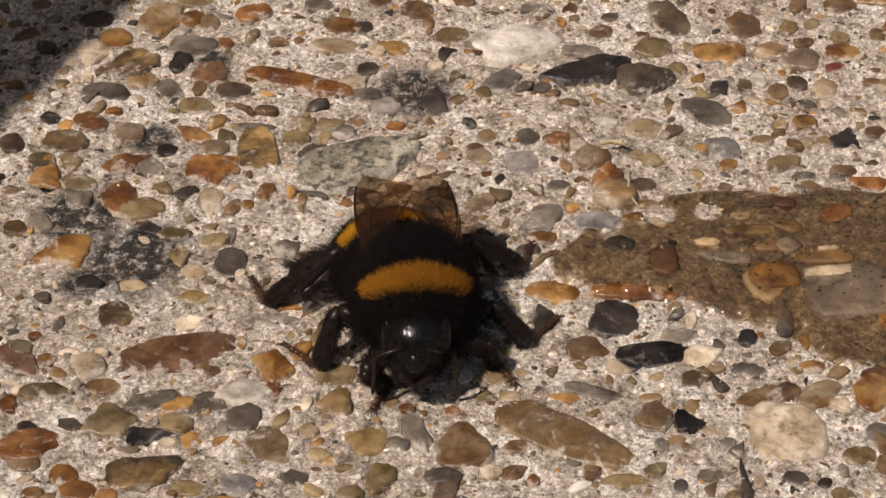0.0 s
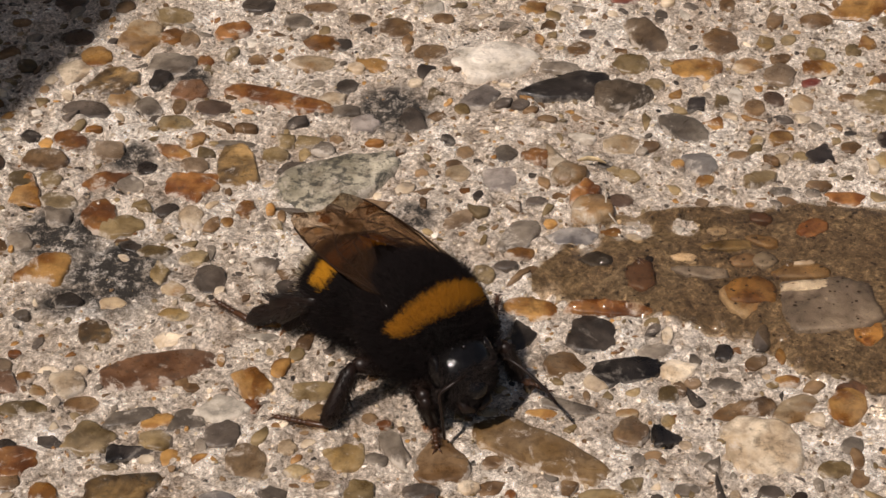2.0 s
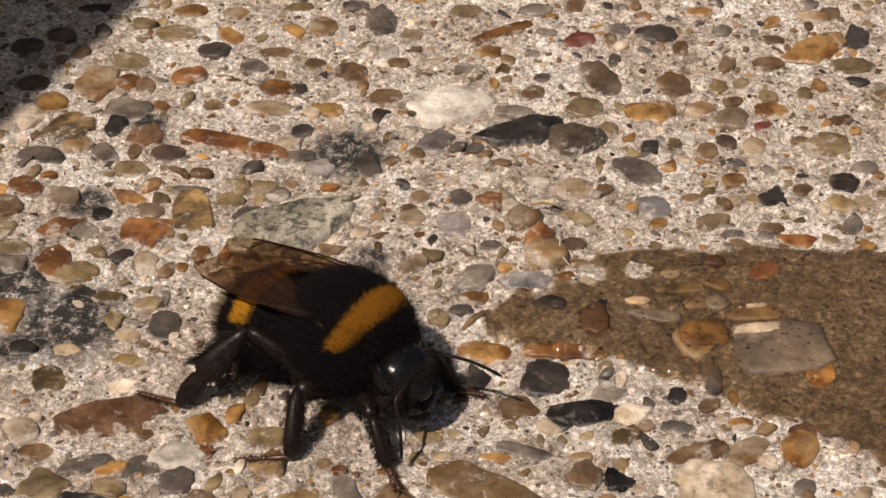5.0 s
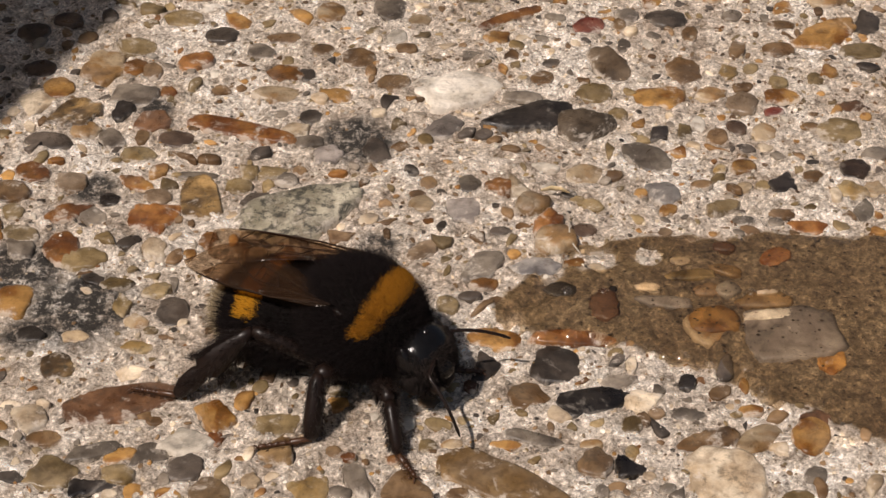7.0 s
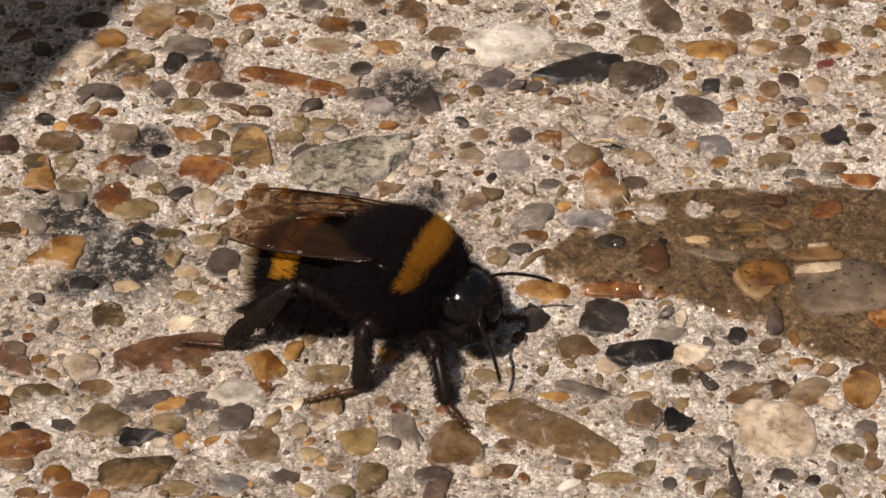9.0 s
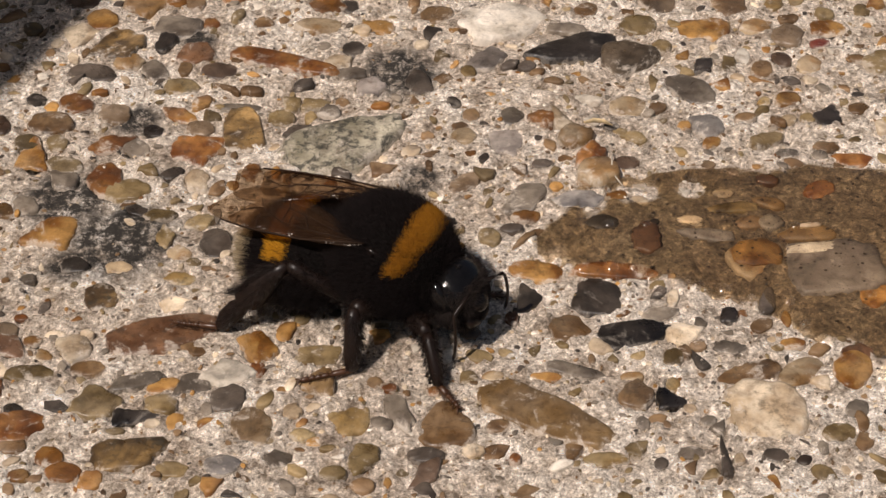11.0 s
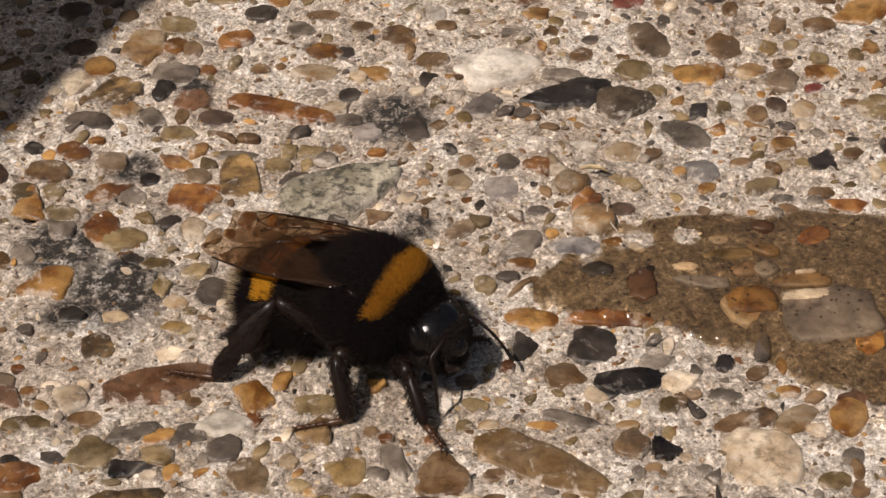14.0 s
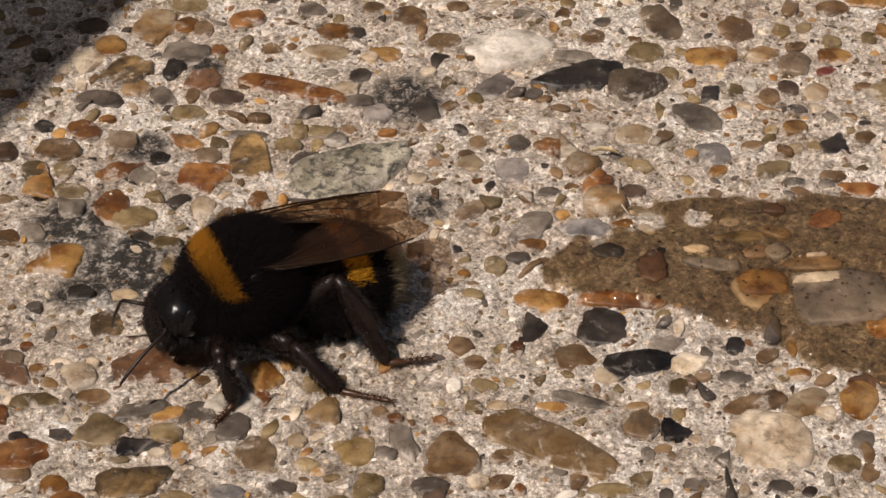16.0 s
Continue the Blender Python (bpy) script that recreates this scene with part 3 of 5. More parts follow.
stone(12.1, 3.3, 1.5, 1.2, 9, "amber", "a")
stone(16.7, 20.9, 1.8, 1.5, 71, "olive", "r")
stone(15.2, 23.8, 2.8, 2.3, 11, "olive", "r")
stone(24.0, 23.5, 2.6, 1.8, 9, "sand", "a")
stone(11.4, 25.6, 2.0, 1.8, 65, "brown", "r")
stone(16.7, 27.5, 5.3, 3.2, -71, "pink", "a")
stone(22.4, 26.6, 3.3, 2.7, -76, "brown", "a")
stone(25.7, 26.4, 1.9, 1.5, 68, "yellow", "a")
stone(29.3, 23.1, 2.8, 2.1, 12, "amber", "a")
stone(28.4, 21.2, 1.5, 1.2, 14, "red", "r")
stone(26.1, 22.3, 2.8, 2.3, 62, "pink", "a")
# the black piece paints the shade of a small hole in the cement
stone(19.5, 18.4, 1.9, 1.3, 77, "black", "b")
stone(21.4, 18.6, 2.2, 1.1, 80, "olive", "a")
stone(22.5, 19.5, 1.9, 1.1, 86, "white", "a")
stone(23.7, 17.9, 2.2, 1.5, 75, "brown", "r")
stone(25.3, 19.3, 1.9, 1.5, -73, "darkbrown", "r")
stone(27.2, 18.5, 2.1, 1.8, 52, "sand", "r")
stone(10.8, 14.2, 2.0, 1.2, -16, "white", "r")
stone(13.6, 13.5, 2.7, 2.4, 23, "sand", "r")
stone(25.1, 14.2, 1.8, 1.5, 19, "amber", "r")
stone(23.4, 14.1, 1.1, 0.9, 63, "yellow", "r")
stone(4.9, 9.3, 3.0, 2.4, 84, "lavender", "b")
stone(19.0, 11.2, 3.0, 2.3, -67, "blue", "a")
stone(17.4, 11.2, 1.1, 1.0, 51, "amber", "r")
stone(19.1, 9.2, 1.4, 1.2, 37, "amber", "a")
stone(27.6, 12.1, 2.1, 1.6, 65, "slate", "b")
stone(26.2, 12.1, 1.2, 1.0, 25, "olive", "r")
stone(24.8, 11.9, 1.2, 1.0, 25, "sand", "r")
stone(7.6, 11.7, 1.9, 1.5, -30, "rust", "b", 0.5)
stone(8.9, 11.1, 2.4, 1.9, -60, "cream", "t", 0.6)
stone(9.7, 9.5, 2.6, 2.2, 10, "sand", "a", 0.7)
stone(10.6, 7.5, 2.6, 1.7, 40, "rust", "a", 0.55)
stone(11.0, 5.4, 2.9, 2.6, 20, "sand", "r", 0.85)
stone(13.0, 6.9, 2.0, 1.6, 10, "darkbrown", "r")
stone(7.3, 6.8, 1.5, 0.9, 2, "darkgrey", "r")
stone(2.5, 12.5, 1.6, 1.2, 87, "brown", "r")
stone(1.7, 11.0, 1.2, 0.9, 3, "brown", "r")
stone(1.3, 13.9, 1.4, 1.0, 88, "darkgrey", "a")
stone(5.4, 12.2, 2.0, 1.6, 84, "grey", "a")
stone(2.0, 9.9, 1.8, 1.8, 57, "sand", "r")
stone(28.7, 7.3, 2.5, 1.4, 5, "rust", "b")
stone(23.0, 9.4, 2.8, 1.5, 24, "olive", "a")
stone(27.0, 8.8, 2.0, 1.0, 4, "brown", "a")
stone(6.0, 3.1, 3.4, 2.0, 38, "grey", "a")
stone(9.6, 2.9, 3.2, 2.0, 3, "blue", "a")
stone(5.0, 0.0, 1.5, 0.9, 2, "darkgrey", "r")
stone(6.0, 1.3, 1.9, 1.1, 2, "amber", "r")
stone(2.1, 4.9, 2.5, 1.8, 41, "pink", "a")
stone(9.8, 23.2, 3.0, 1.5, 2, "grey", "a")
stone(5.1, 24.2, 6.0, 5.5, 13, "white", "a")
stone(3.8, 19.3, 3.6, 2.3, 55, "lavender", "a")
stone(-1.1, 16.3, 2.7, 1.9, -73, "darkgrey", "a")
stone(29.9, 13.1, 1.7, 1.3, 20, "brown", "r")
stone(21.8, 12.1, 1.6, 1.1, 7, "sand", "r")
stone(12.3, 11.0, 1.2, 0.9, 8, "grey", "r")
stone(-0.0, -14.8, 0.9, 0.8, 2, "rust", "r")
stone(-2.7, -14.8, 0.9, 0.7, 0, "rust", "r")
stone(3.5, -13.8, 1.4, 0.9, 2, "sand", "r")
stone(2.0, -13.8, 1.1, 1.1, 9, "olive", "r")
stone(11.8, -13.8, 1.4, 0.8, 3, "sand", "r")
stone(14.9, -6.9, 1.6, 0.7, 82, "cream", "r")
stone(20.6, 0.3, 1.8, 1.2, 10, "brown", (2.4, 0.1, 0), 0.28)
stone(22.0, 0.3, 1.6, 1.4, 40, "grey", (2.6, 0, 0), 0.28)
stone(22.3, 4.7, 1.5, 1.1, -10, "redbrown", (2.4, 0, 0), 0.3)
stone(25.6, -11.8, 2.3, 1.5, 41, "redbrown", "a")
stone(21.9, -10.8, 1.6, 1.0, 8, "amber", "r")
stone(22.7, -1.1, 0.8, 0.7, 57, "darkbrown", "r")
stone(14.4, 0.4, 0.7, 0.6, 55, "black", "r")
stone(-7.8, -18.6, 1.3, 1.1, -5, "yellow", "a")
stone(-8.4, -16.7, 1.2, 1.2, -53, "sand", "a")
stone(-5.8, -21.6, 1.6, 1.0, -1, "olive", "r")
stone(2.2, -19.8, 1.3, 1.1, 4, "cream", "r")
stone(23.5, -18.4, 2.0, 1.3, 9, "olive", "r")
stone(24.9, -16.5, 1.7, 1.3, 63, "grey", "r")
stone(16.0, -17.5, 1.0, 0.7, 9, "grey", "r")
stone(-21.4, -10.0, 0.9, 0.8, -39, "cream", "r")
stone(-10.5, -6.9, 2.1, 0.7, 0, "white", "r")
stone(-6.8, -2.5, 1.5, 1.3, -10, "grey", "r")
stone(-3.5, -8.9, 1.7, 1.5, -2, "olive", "r")
stone(-5.6, -6.8, 1.4, 1.2, -3, "sand", "r")
stone(2.1, -9.9, 1.4, 1.3, 14, "brown", "r")
stone(-1.4, 1.0, 1.9, 1.8, 2, "pink", "r")
stone(27.6, -6.6, 2.5, 1.7, 70, "amber", "a")
stone(-19.9, 21.5, 2.3, 1.7, 74, "slate", "a")
stone(15.6, 33.1, 2.6, 2.2, 13, "red", "r")
stone(18.0, 33.3, 1.9, 1.1, 82, "brown", "r")
stone(22.0, 34.1, 3.2, 2.9, 48, "darkgrey", "a")
stone(23.4, 31.8, 2.2, 1.3, 79, "brown", "r")
stone(9.4, 34.6, 6.7, 1.3, 32, "rust", "l")
stone(8.2, 31.5, 2.2, 1.8, 5, "amber", "a")
stone(0.4, 31.5, 2.1, 1.6, 89, "white", "r")
stone(-16.4, 34.3, 3.2, 2.4, -6, "olive", "r")
stone(-12.1, 33.8, 2.8, 1.9, -54, "amber", "a")
stone(-13.3, 31.8, 2.7, 2.3, -11, "darkgrey", "r")
stone(-10.1, 29.6, 2.5, 1.9, -51, "grey", "r")
stone(-4.8, 35.0, 2.9, 2.3, -86, "sand", "r")
stone(-0.1, 36.3, 4.9, 2.6, -87, "grey", "a")
stone(31.4, 35.9, 2.5, 1.5, 75, "amber", "r")
stone(30.8, 33.3, 2.3, 1.3, 5, "brown", "r")
stone(34.5, 32.1, 6.0, 2.9, 33, "amber", "a")
stone(30.0, 29.8, 2.5, 1.9, 13, "brown", "r")
stone(26.8, 29.6, 2.3, 1.4, 77, "brown", "a")
stone(37.6, 33.3, 4.1, 2.1, 70, "darkgrey", "a")
stone(36.6, 29.4, 3.6, 2.4, 9, "olive", "r")
stone(36.6, 27.1, 1.8, 1.1, -20, "darkgrey", "r")
stone(36.3, 37.4, 2.1, 1.8, 41, "brown", "a")
stone(33.0, 13.8, 2.7, 2.1, 61, "darkbrown", "r")
stone(34.3, 21.8, 2.2, 1.5, 10, "redbrown", "b")
stone(-15.6, 37.7, 2.7, 1.9, -4, "amber", "r")
stone(-23.3, 38.2, 2.7, 1.1, -1, "black", "r")
stone(-22.3, 34.8, 1.7, 1.3, -74, "darkgrey", "r")
stone(-28.0, 32.4, 2.8, 2.4, -30, "darkbrown", "r")
stone(-27.2, 26.8, 1.9, 1.3, -74, "darkbrown", "r")
stone(18.7, 34.6, 1.9, 1.8, 52, "grey", "r")
stone(-2.3, 38.6, 2.3, 1.2, 0, "darkgrey", "r")
stone(-8.5, 31.5, 2.7, 1.5, -1, "brown", "r")
stone(-19.8, 30.2, 3.5, 2.4, -5, "olive", "r")
stone(-5.3, 29.8, 1.8, 1.5, -3, "brown", "r")
stone(34.8, 36.7, 2.8, 1.6, 5, "sand", "r")
stone(25.7, 37.6, 2.3, 1.4, 4, "amber", "r")
stone(21.0, 36.9, 1.6, 1.4, 20, "amber", "r")
stone(6.8, 37.6, 2.8, 2.1, 3, "olive", "r")
stone(12.3, 37.6, 2.8, 1.6, 2, "grey", "r")
stone(15.6, 38.5, 3.0, 1.6, 72, "brown", "a")
stone(-25.5, 34.1, 2.3, 2.0, -23, "darkbrown", "r")
stone(-6.9, 38.0, 2.3, 1.8, -2, "olive", "r")
stone(-11.9, 37.5, 2.3, 1.6, -3, "sand", "r")
stone(2.2, 34.1, 1.8, 1.5, 2, "sand", "r")
stone(27.1, 34.6, 1.7, 1.3, 16, "grey", "r")
stone(30.8, 19.3, 1.3, 1.0, 15, "brown", "r")
stone(32.9, 18.9, 3.6, 3.0, 34, "olive", "a")
stone(34.9, 15.7, 2.1, 1.6, 17, "grey", "r")
stone(33.9, 11.6, 2.1, 1.5, 64, "sand", "a")
stone(32.3, 11.3, 2.5, 1.7, -45, "yellow", "a")
stone(32.8, 9.0, 2.6, 1.2, 76, "grey", "a")
stone(24.1, 7.8, 1.6, 1.1, 8, "grey", "r")


CELL = 0.1
COVER = np.zeros((1000, 900), bool)


def cover(x, y, a, b, t):
    """Mark the slab under one pebble as taken."""
    r = max(a, b) + 0.2
    xs, ys = np.arange(x - r, x + r, CELL), np.arange(y - r, y + r, CELL)
    gx, gy = np.meshgrid(xs - x, ys - y, indexing="ij")
    u, v = gx * math.cos(t) + gy * math.sin(t), -gx * math.sin(t) + gy * math.cos(t)
    inside = (u / a) ** 2 + (v / b) ** 2 < 1
    ix, iy = np.round((xs + 50) / CELL).astype(int), np.round((ys + 32) / CELL).astype(int)
    ok = (ix >= 0) & (ix < 1000)
    oky = (iy >= 0) & (iy < 900)
    COVER[np.ix_(ix[ok], iy[oky])] |= inside[np.ix_(ok, oky)]


def build_gravel():
    """Smaller pebbles, and sand grains, between the large ones."""
    rng = np.random.RandomState(11)
    for row in TAKEN:
        cover(*row)
    for name, tries, low, high, n, label in (("fine_gravel", 4600, 0.45, 2.0, 12, "small mixed brown and grey gravel set in cement"),
                                             ("sand_grains", 34000, 0.1, 0.5, 5, "coarse sand grains on the cement surface")):
        moulds = [pebble_geometry(rng, 1.0, rng.uniform(0.45, 0.9), ("r", "a", "b", "t")[rng.choice(4, p=(0.15, 0.55, 0.15, 0.15))], n, rng.uniform(0.05, 0.15)) for _ in range(60)]
        flat1 = np.fromiter((i for q in moulds[0][1] for i in q), dtype=np.int32)
        counts1 = np.array([len(q) for q in moulds[0][1]])
        verts, made = [], 0
        for _ in range(tries):
            x, y = rng.uniform(-42, 45), rng.uniform(-26, 52)
            if abs(x) > 31 + 0.32 * (y + 20):
                continue
            if spill_depth(x, y) > 0.2 or (rng.rand() < 0.85 and any((x - sx) ** 2 + (y - sy) ** 2 < (0.8 * r) ** 2 for sx, sy, r in STAINS)):
                continue
            size = low + (high - low) * rng.rand() ** (2.4 if n > 6 else 3.2)
            ix, iy = int((x + 50) / CELL), int((y + 32) / CELL)
            reach = int(0.38 * size / CELL)
            if COVER[ix, iy] or COVER[ix - reach, iy] or COVER[ix + reach, iy] or COVER[ix, iy - reach] or COVER[ix, iy + reach]:
                continue
            verts.append((x, y, size, rng.uniform(0, 6.283), rng.randint(60)))
            if n > 6:
                cover(x, y, size * 0.48, size * 0.4, 0)
        rows = np.array(verts)
        bank = np.array([v for v, _ in moulds])
        v = bank[rows[:, 4].astype(int)] * rows[:, 2][:, None, None]
        ca, sa = np.cos(rows[:, 3])[:, None], np.sin(rows[:, 3])[:, None]
        z = cement_height(rows[:, 0], rows[:, 1])[:, None]
        v = np.stack([v[..., 0] * ca - v[..., 1] * sa + rows[:, 0:1], v[..., 0] * sa + v[..., 1] * ca + rows[:, 1:2], v[..., 2] + z], -1)
        k = v.shape[1]
        flat = (flat1[None] + (np.arange(len(rows)) * k)[:, None]).ravel()
        me = mesh_arrays(name, v.reshape(-1, 3) * MM, flat, np.tile(counts1, len(rows)), GRIT)
        mats = rng.choice(7, len(rows), p=(0.12, 0.24, 0.24, 0.05, 0.1, 0.12, 0.13) if n > 6 else (0.26, 0.12, 0.14, 0.26, 0.07, 0.06, 0.09))
        me.polygons.foreach_set("material_index", np.repeat(mats, len(counts1)).astype(np.int32))
        part_data(name, me, ground, label, "stuff")


build_ground()
build_gravel()


def build_outer_gravel():
    """Aggregate of the same kind on the slab around, out to a quarter of a metre."""
    rng = np.random.RandomState(13)
    moulds = [pebble_geometry(rng, 1.0, rng.uniform(0.5, 0.95), "r" if rng.rand() < 0.5 else "a", 9, 0.12) for _ in range(40)]
    flat1 = np.fromiter((i for q in moulds[0][1] for i in q), dtype=np.int32)
    counts1 = np.array([len(q) for q in moulds[0][1]])
    xy = rng.uniform(-260, 260, (16000, 2))
    inside = (np.abs(xy[:, 0]) < 31 + 0.32 * (xy[:, 1] + 20)) & (xy[:, 1] > -26) & (xy[:, 1] < 52) & (np.abs(xy[:, 0]) < 42)
    xy = xy[~inside]
    k = len(xy)
    size, turn, which = 1.2 + 4.2 * rng.rand(k) ** 2, rng.uniform(0, 6.283, k), rng.randint(40, size=k)
    v = np.array([g for g, _ in moulds])[which] * size[:, None, None]
    ca, sa = np.cos(turn)[:, None], np.sin(turn)[:, None]
    v = np.stack([v[..., 0] * ca - v[..., 1] * sa + xy[:, 0:1], v[..., 0] * sa + v[..., 1] * ca + xy[:, 1:2], v[..., 2]], -1)
    flat = (flat1[None] + (np.arange(k) * v.shape[1])[:, None]).ravel()
    me = mesh_arrays("outer_gravel", v.reshape(-1, 3) * MM, flat, np.tile(counts1, k), GRIT)
    mats = rng.choice(7, k, p=(0.1, 0.22, 0.22, 0.06, 0.14, 0.16, 0.1))
    me.polygons.foreach_set("material_index", np.repeat(mats, len(counts1)).astype(np.int32))
    part_data("outer_gravel", me, ground, "brown and grey gravel set in the slab around", "stuff")


build_outer_gravel()


# ---- the spill of sugar water ----
def build_spill():
    xs, ys = np.arange(4, 46, 0.22), np.arange(-16, 10, 0.22)
    gx, gy = np.meshgrid(xs, ys)
    d = spill_depth(gx, gy)
    rise = 0.55 * (1 - np.exp(-np.clip(d, 0, 9) / 0.42)) + np.minimum(d, 0) * 0.9
    gz = rise + 0.05
    nx = len(xs)
    keep = d > -0.6
    idx = -np.ones(d.size, int)
    faces = []
    for j in range(len(ys) - 1):
        for i in range(nx - 1):
            if keep[j, i] and keep[j, i + 1] and keep[j + 1, i] and keep[j + 1, i + 1]:
                a = j * nx + i
                faces.append((a, a + 1, a + nx + 1, a + nx))
    used = np.unique(np.array(faces))
    idx[used] = np.arange(len(used))
    v = np.stack([gx, gy, gz], -1).reshape(-1, 3)[used] * MM
    ob = new("puddle", mesh_of("puddle", v, idx[np.array(faces)].tolist(), LIQUID))
    ob.visible_shadow = False
    return tagged(ob, "shallow clear brown sugar-water puddle spilled on concrete", "puddle", kind="structure")


build_spill()


def build_sediment():
    """Dark specks of dirt and small bubbles in the spill, and shore domes added for sun glints."""
    rng = np.random.RandomState(17)
    v0, f0 = ellipsoid(np.zeros(3), np.array((1.0, 0.8, 0.6)), 0, 7, 5)
    pieces = []
    while len(pieces) < 900:
        x, y = rng.uniform(8, 42), rng.uniform(-12, 8)
        if spill_depth(x, y) > 0.3:
            size = 0.045 + 0.1 * rng.rand() ** 4
            pieces.append((v0 * size + np.array((x, y, 0.42)), f0))
    v, f = joined(pieces)
    part_data("sediment", mesh_of("sediment", v * MM, f, SPECK), ground, "dark specks of dirt lying in the spill", "stuff")
    # all but the last three are domes added to catch sun glints
    for x, y, size in ((9.3, -4.2, 0.34), (11.2, -4.1, 0.42), (16.5, -5.9, 0.42), (18.1, -6.2, 0.42), (22.0, -7.6, 0.36), (23.8, -10.9, 0.4), (26.7, -14.0, 0.4), (27.1, -14.0, 0.4),
                       (27.7, -14.0, 0.32), (27.2, -7.1, 0.3), (12.6, -4.3, 0.22), (14.9, -5.5, 0.2), (19.8, -7.0, 0.22), (22.8, -9.4, 0.24), (11.3, -0.1, 0.3), (13.7, -0.2, 0.26), (23.4, -0.4, 0.3)):
        size *= 1.6
        pts, faces = [(0, 0, size)], []
        for r in range(1, 9):
            q = radians(7.0 * r)
            pts += [(size * math.sin(q) * math.cos(k * 0.3927), size * math.sin(q) * math.sin(k * 0.3927), size * math.cos(q)) for k in range(16)]
        faces += [(0, 1 + k, 1 + (k + 1) % 16) for k in range(16)]
        faces += [(1 + 16 * r + k, 17 + 16 * r + k, 17 + 16 * r + (k + 1) % 16, 1 + 16 * r + (k + 1) % 16) for r in range(7) for k in range(16)]
        v = np.array(pts) - np.array((0, 0, size * math.cos(radians(56))))
        ob = tagged(new("bubble", mesh_of("bubble", v * MM, faces, CLEAR)), "tiny clear bubble-like dome on the sugar-water spill", "bubble", "bubbles along the puddle")
        ob.visible_shadow = False
        level = max(0.3, 0.62 * (1 - math.exp(-max(0.0, float(spill_depth(np.array(x), np.array(y)))) / 0.42)))
        ob.matrix_basis = pose(x * MM, y * MM, (level + 0.02) * MM)


def build_fibre():
    pts = [(12.2, 7.6, 0.3), (12.0, 6.6, 0.9), (11.9, 5.6, 1.0), (12.1, 4.6, 0.7), (12.6, 4.0, 0.35)]
    v, f = tube(pts, [0.05, 0.06, 0.06, 0.06, 0.04], 6)
    husk, hf = tube([(10.3, 10.6, 0.75), (11.0, 10.75, 0.85), (11.7, 10.7, 0.8), (12.3, 10.5, 0.6)], [(0.1, 0.05), (0.24, 0.08), (0.22, 0.08), (0.06, 0.04)], 7)
    tagged(new("husk", mesh_of("husk", husk * MM, hf, HUSK)), "small dry cream plant husk lying on concrete", "husk")
    tagged(new("fibre", mesh_of("fibre", v * MM, f, FIBRE)), "thin pale curled plant fibre lying on concrete", "fibre")


# ---- the bumblebee: x forward, y to its left, z up; millimetres ----
def ellipsoid(centre, radii, pitch=0.0, nu=28, nv=18, squash=None):
    """Verts, normals and faces of an ellipsoid with its long axis on x, turned nose-down by pitch degrees."""
    rot = np.array(Euler((0, radians(pitch), 0)).to_matrix())
    verts, norms, faces = [], [], []
    for i in range(nv + 1):
        a = math.pi * i / nv
        for k in range(nu):
            b = 2 * math.pi * k / nu
            u = np.array((math.cos(a), math.sin(a) * math.cos(b), math.sin(a) * math.sin(b)))
            p = u * radii
            if squash:
                p = squash(p)
            verts.append(rot @ p + centre)
    for i in range(nv):
        for k in range(nu):
            a, b = i * nu + k, i * nu + (k + 1) % nu
            faces.append((a, b, b + nu, a + nu))
    return np.array(verts), faces


def fur(rng, count, centre, radii, pitch, choose, length, lean, thick=0.02, squash=None):
    """Tapered hairs on an ellipsoid, where choose(u) holds for the unit vector u; lean is the way they are combed."""
    rot = np.array(Euler((0, radians(pitch), 0)).to_matrix())
    u = rng.normal(size=(count * 6, 3))
    u /= np.linalg.norm(u, axis=1)[:, None]
    u = u[choose(u)][:count]
    n = u / radii
    n /= np.linalg.norm(n, axis=1)[:, None]
    p = u * radii * 0.97
    if squash:
        p = np.array([squash(q) for q in p])
    p = p @ rot.T + centre
    n = n @ rot.T
    d = n + np.array(lean) + rng.normal(scale=0.22, size=n.shape)
    d /= np.linalg.norm(d, axis=1)[:, None]
    ln = length * rng.uniform(0.55, 1.15, len(p))
    return hairs(p, d, ln, thick, rng)


def hairs(p, d, ln, thick, rng):
    m = len(p)
    side = np.cross(d, rng.normal(size=d.shape))
    side /= np.linalg.norm(side, axis=1)[:, None]
    other = np.cross(d, side)
    bend = side * (ln * rng.uniform(-0.18, 0.18, m))[:, None]
    verts = np.empty((m, 7, 3))
    for k in range(3):
        a = k * 2.094
        w = (math.cos(a) * side + math.sin(a) * other)
        verts[:, k] = p + w * thick
        verts[:, 3 + k] = p + d * (ln * 0.55)[:, None] + bend * 0.5 + w * thick * 0.7
    verts[:, 6] = p + d * ln[:, None] + bend
    one = np.array([(0, 1, 4, 3), (1, 2, 5, 4), (2, 0, 3, 5)])
    tip = np.array([(3, 4, 6), (4, 5, 6), (5, 3, 6)])
    base = (np.arange(m) * 7)[:, None, None]
    faces = (one[None] + base).reshape(-1, 4).tolist() + (tip[None] + base).reshape(-1, 3).tolist()
    return verts.reshape(-1, 3), faces


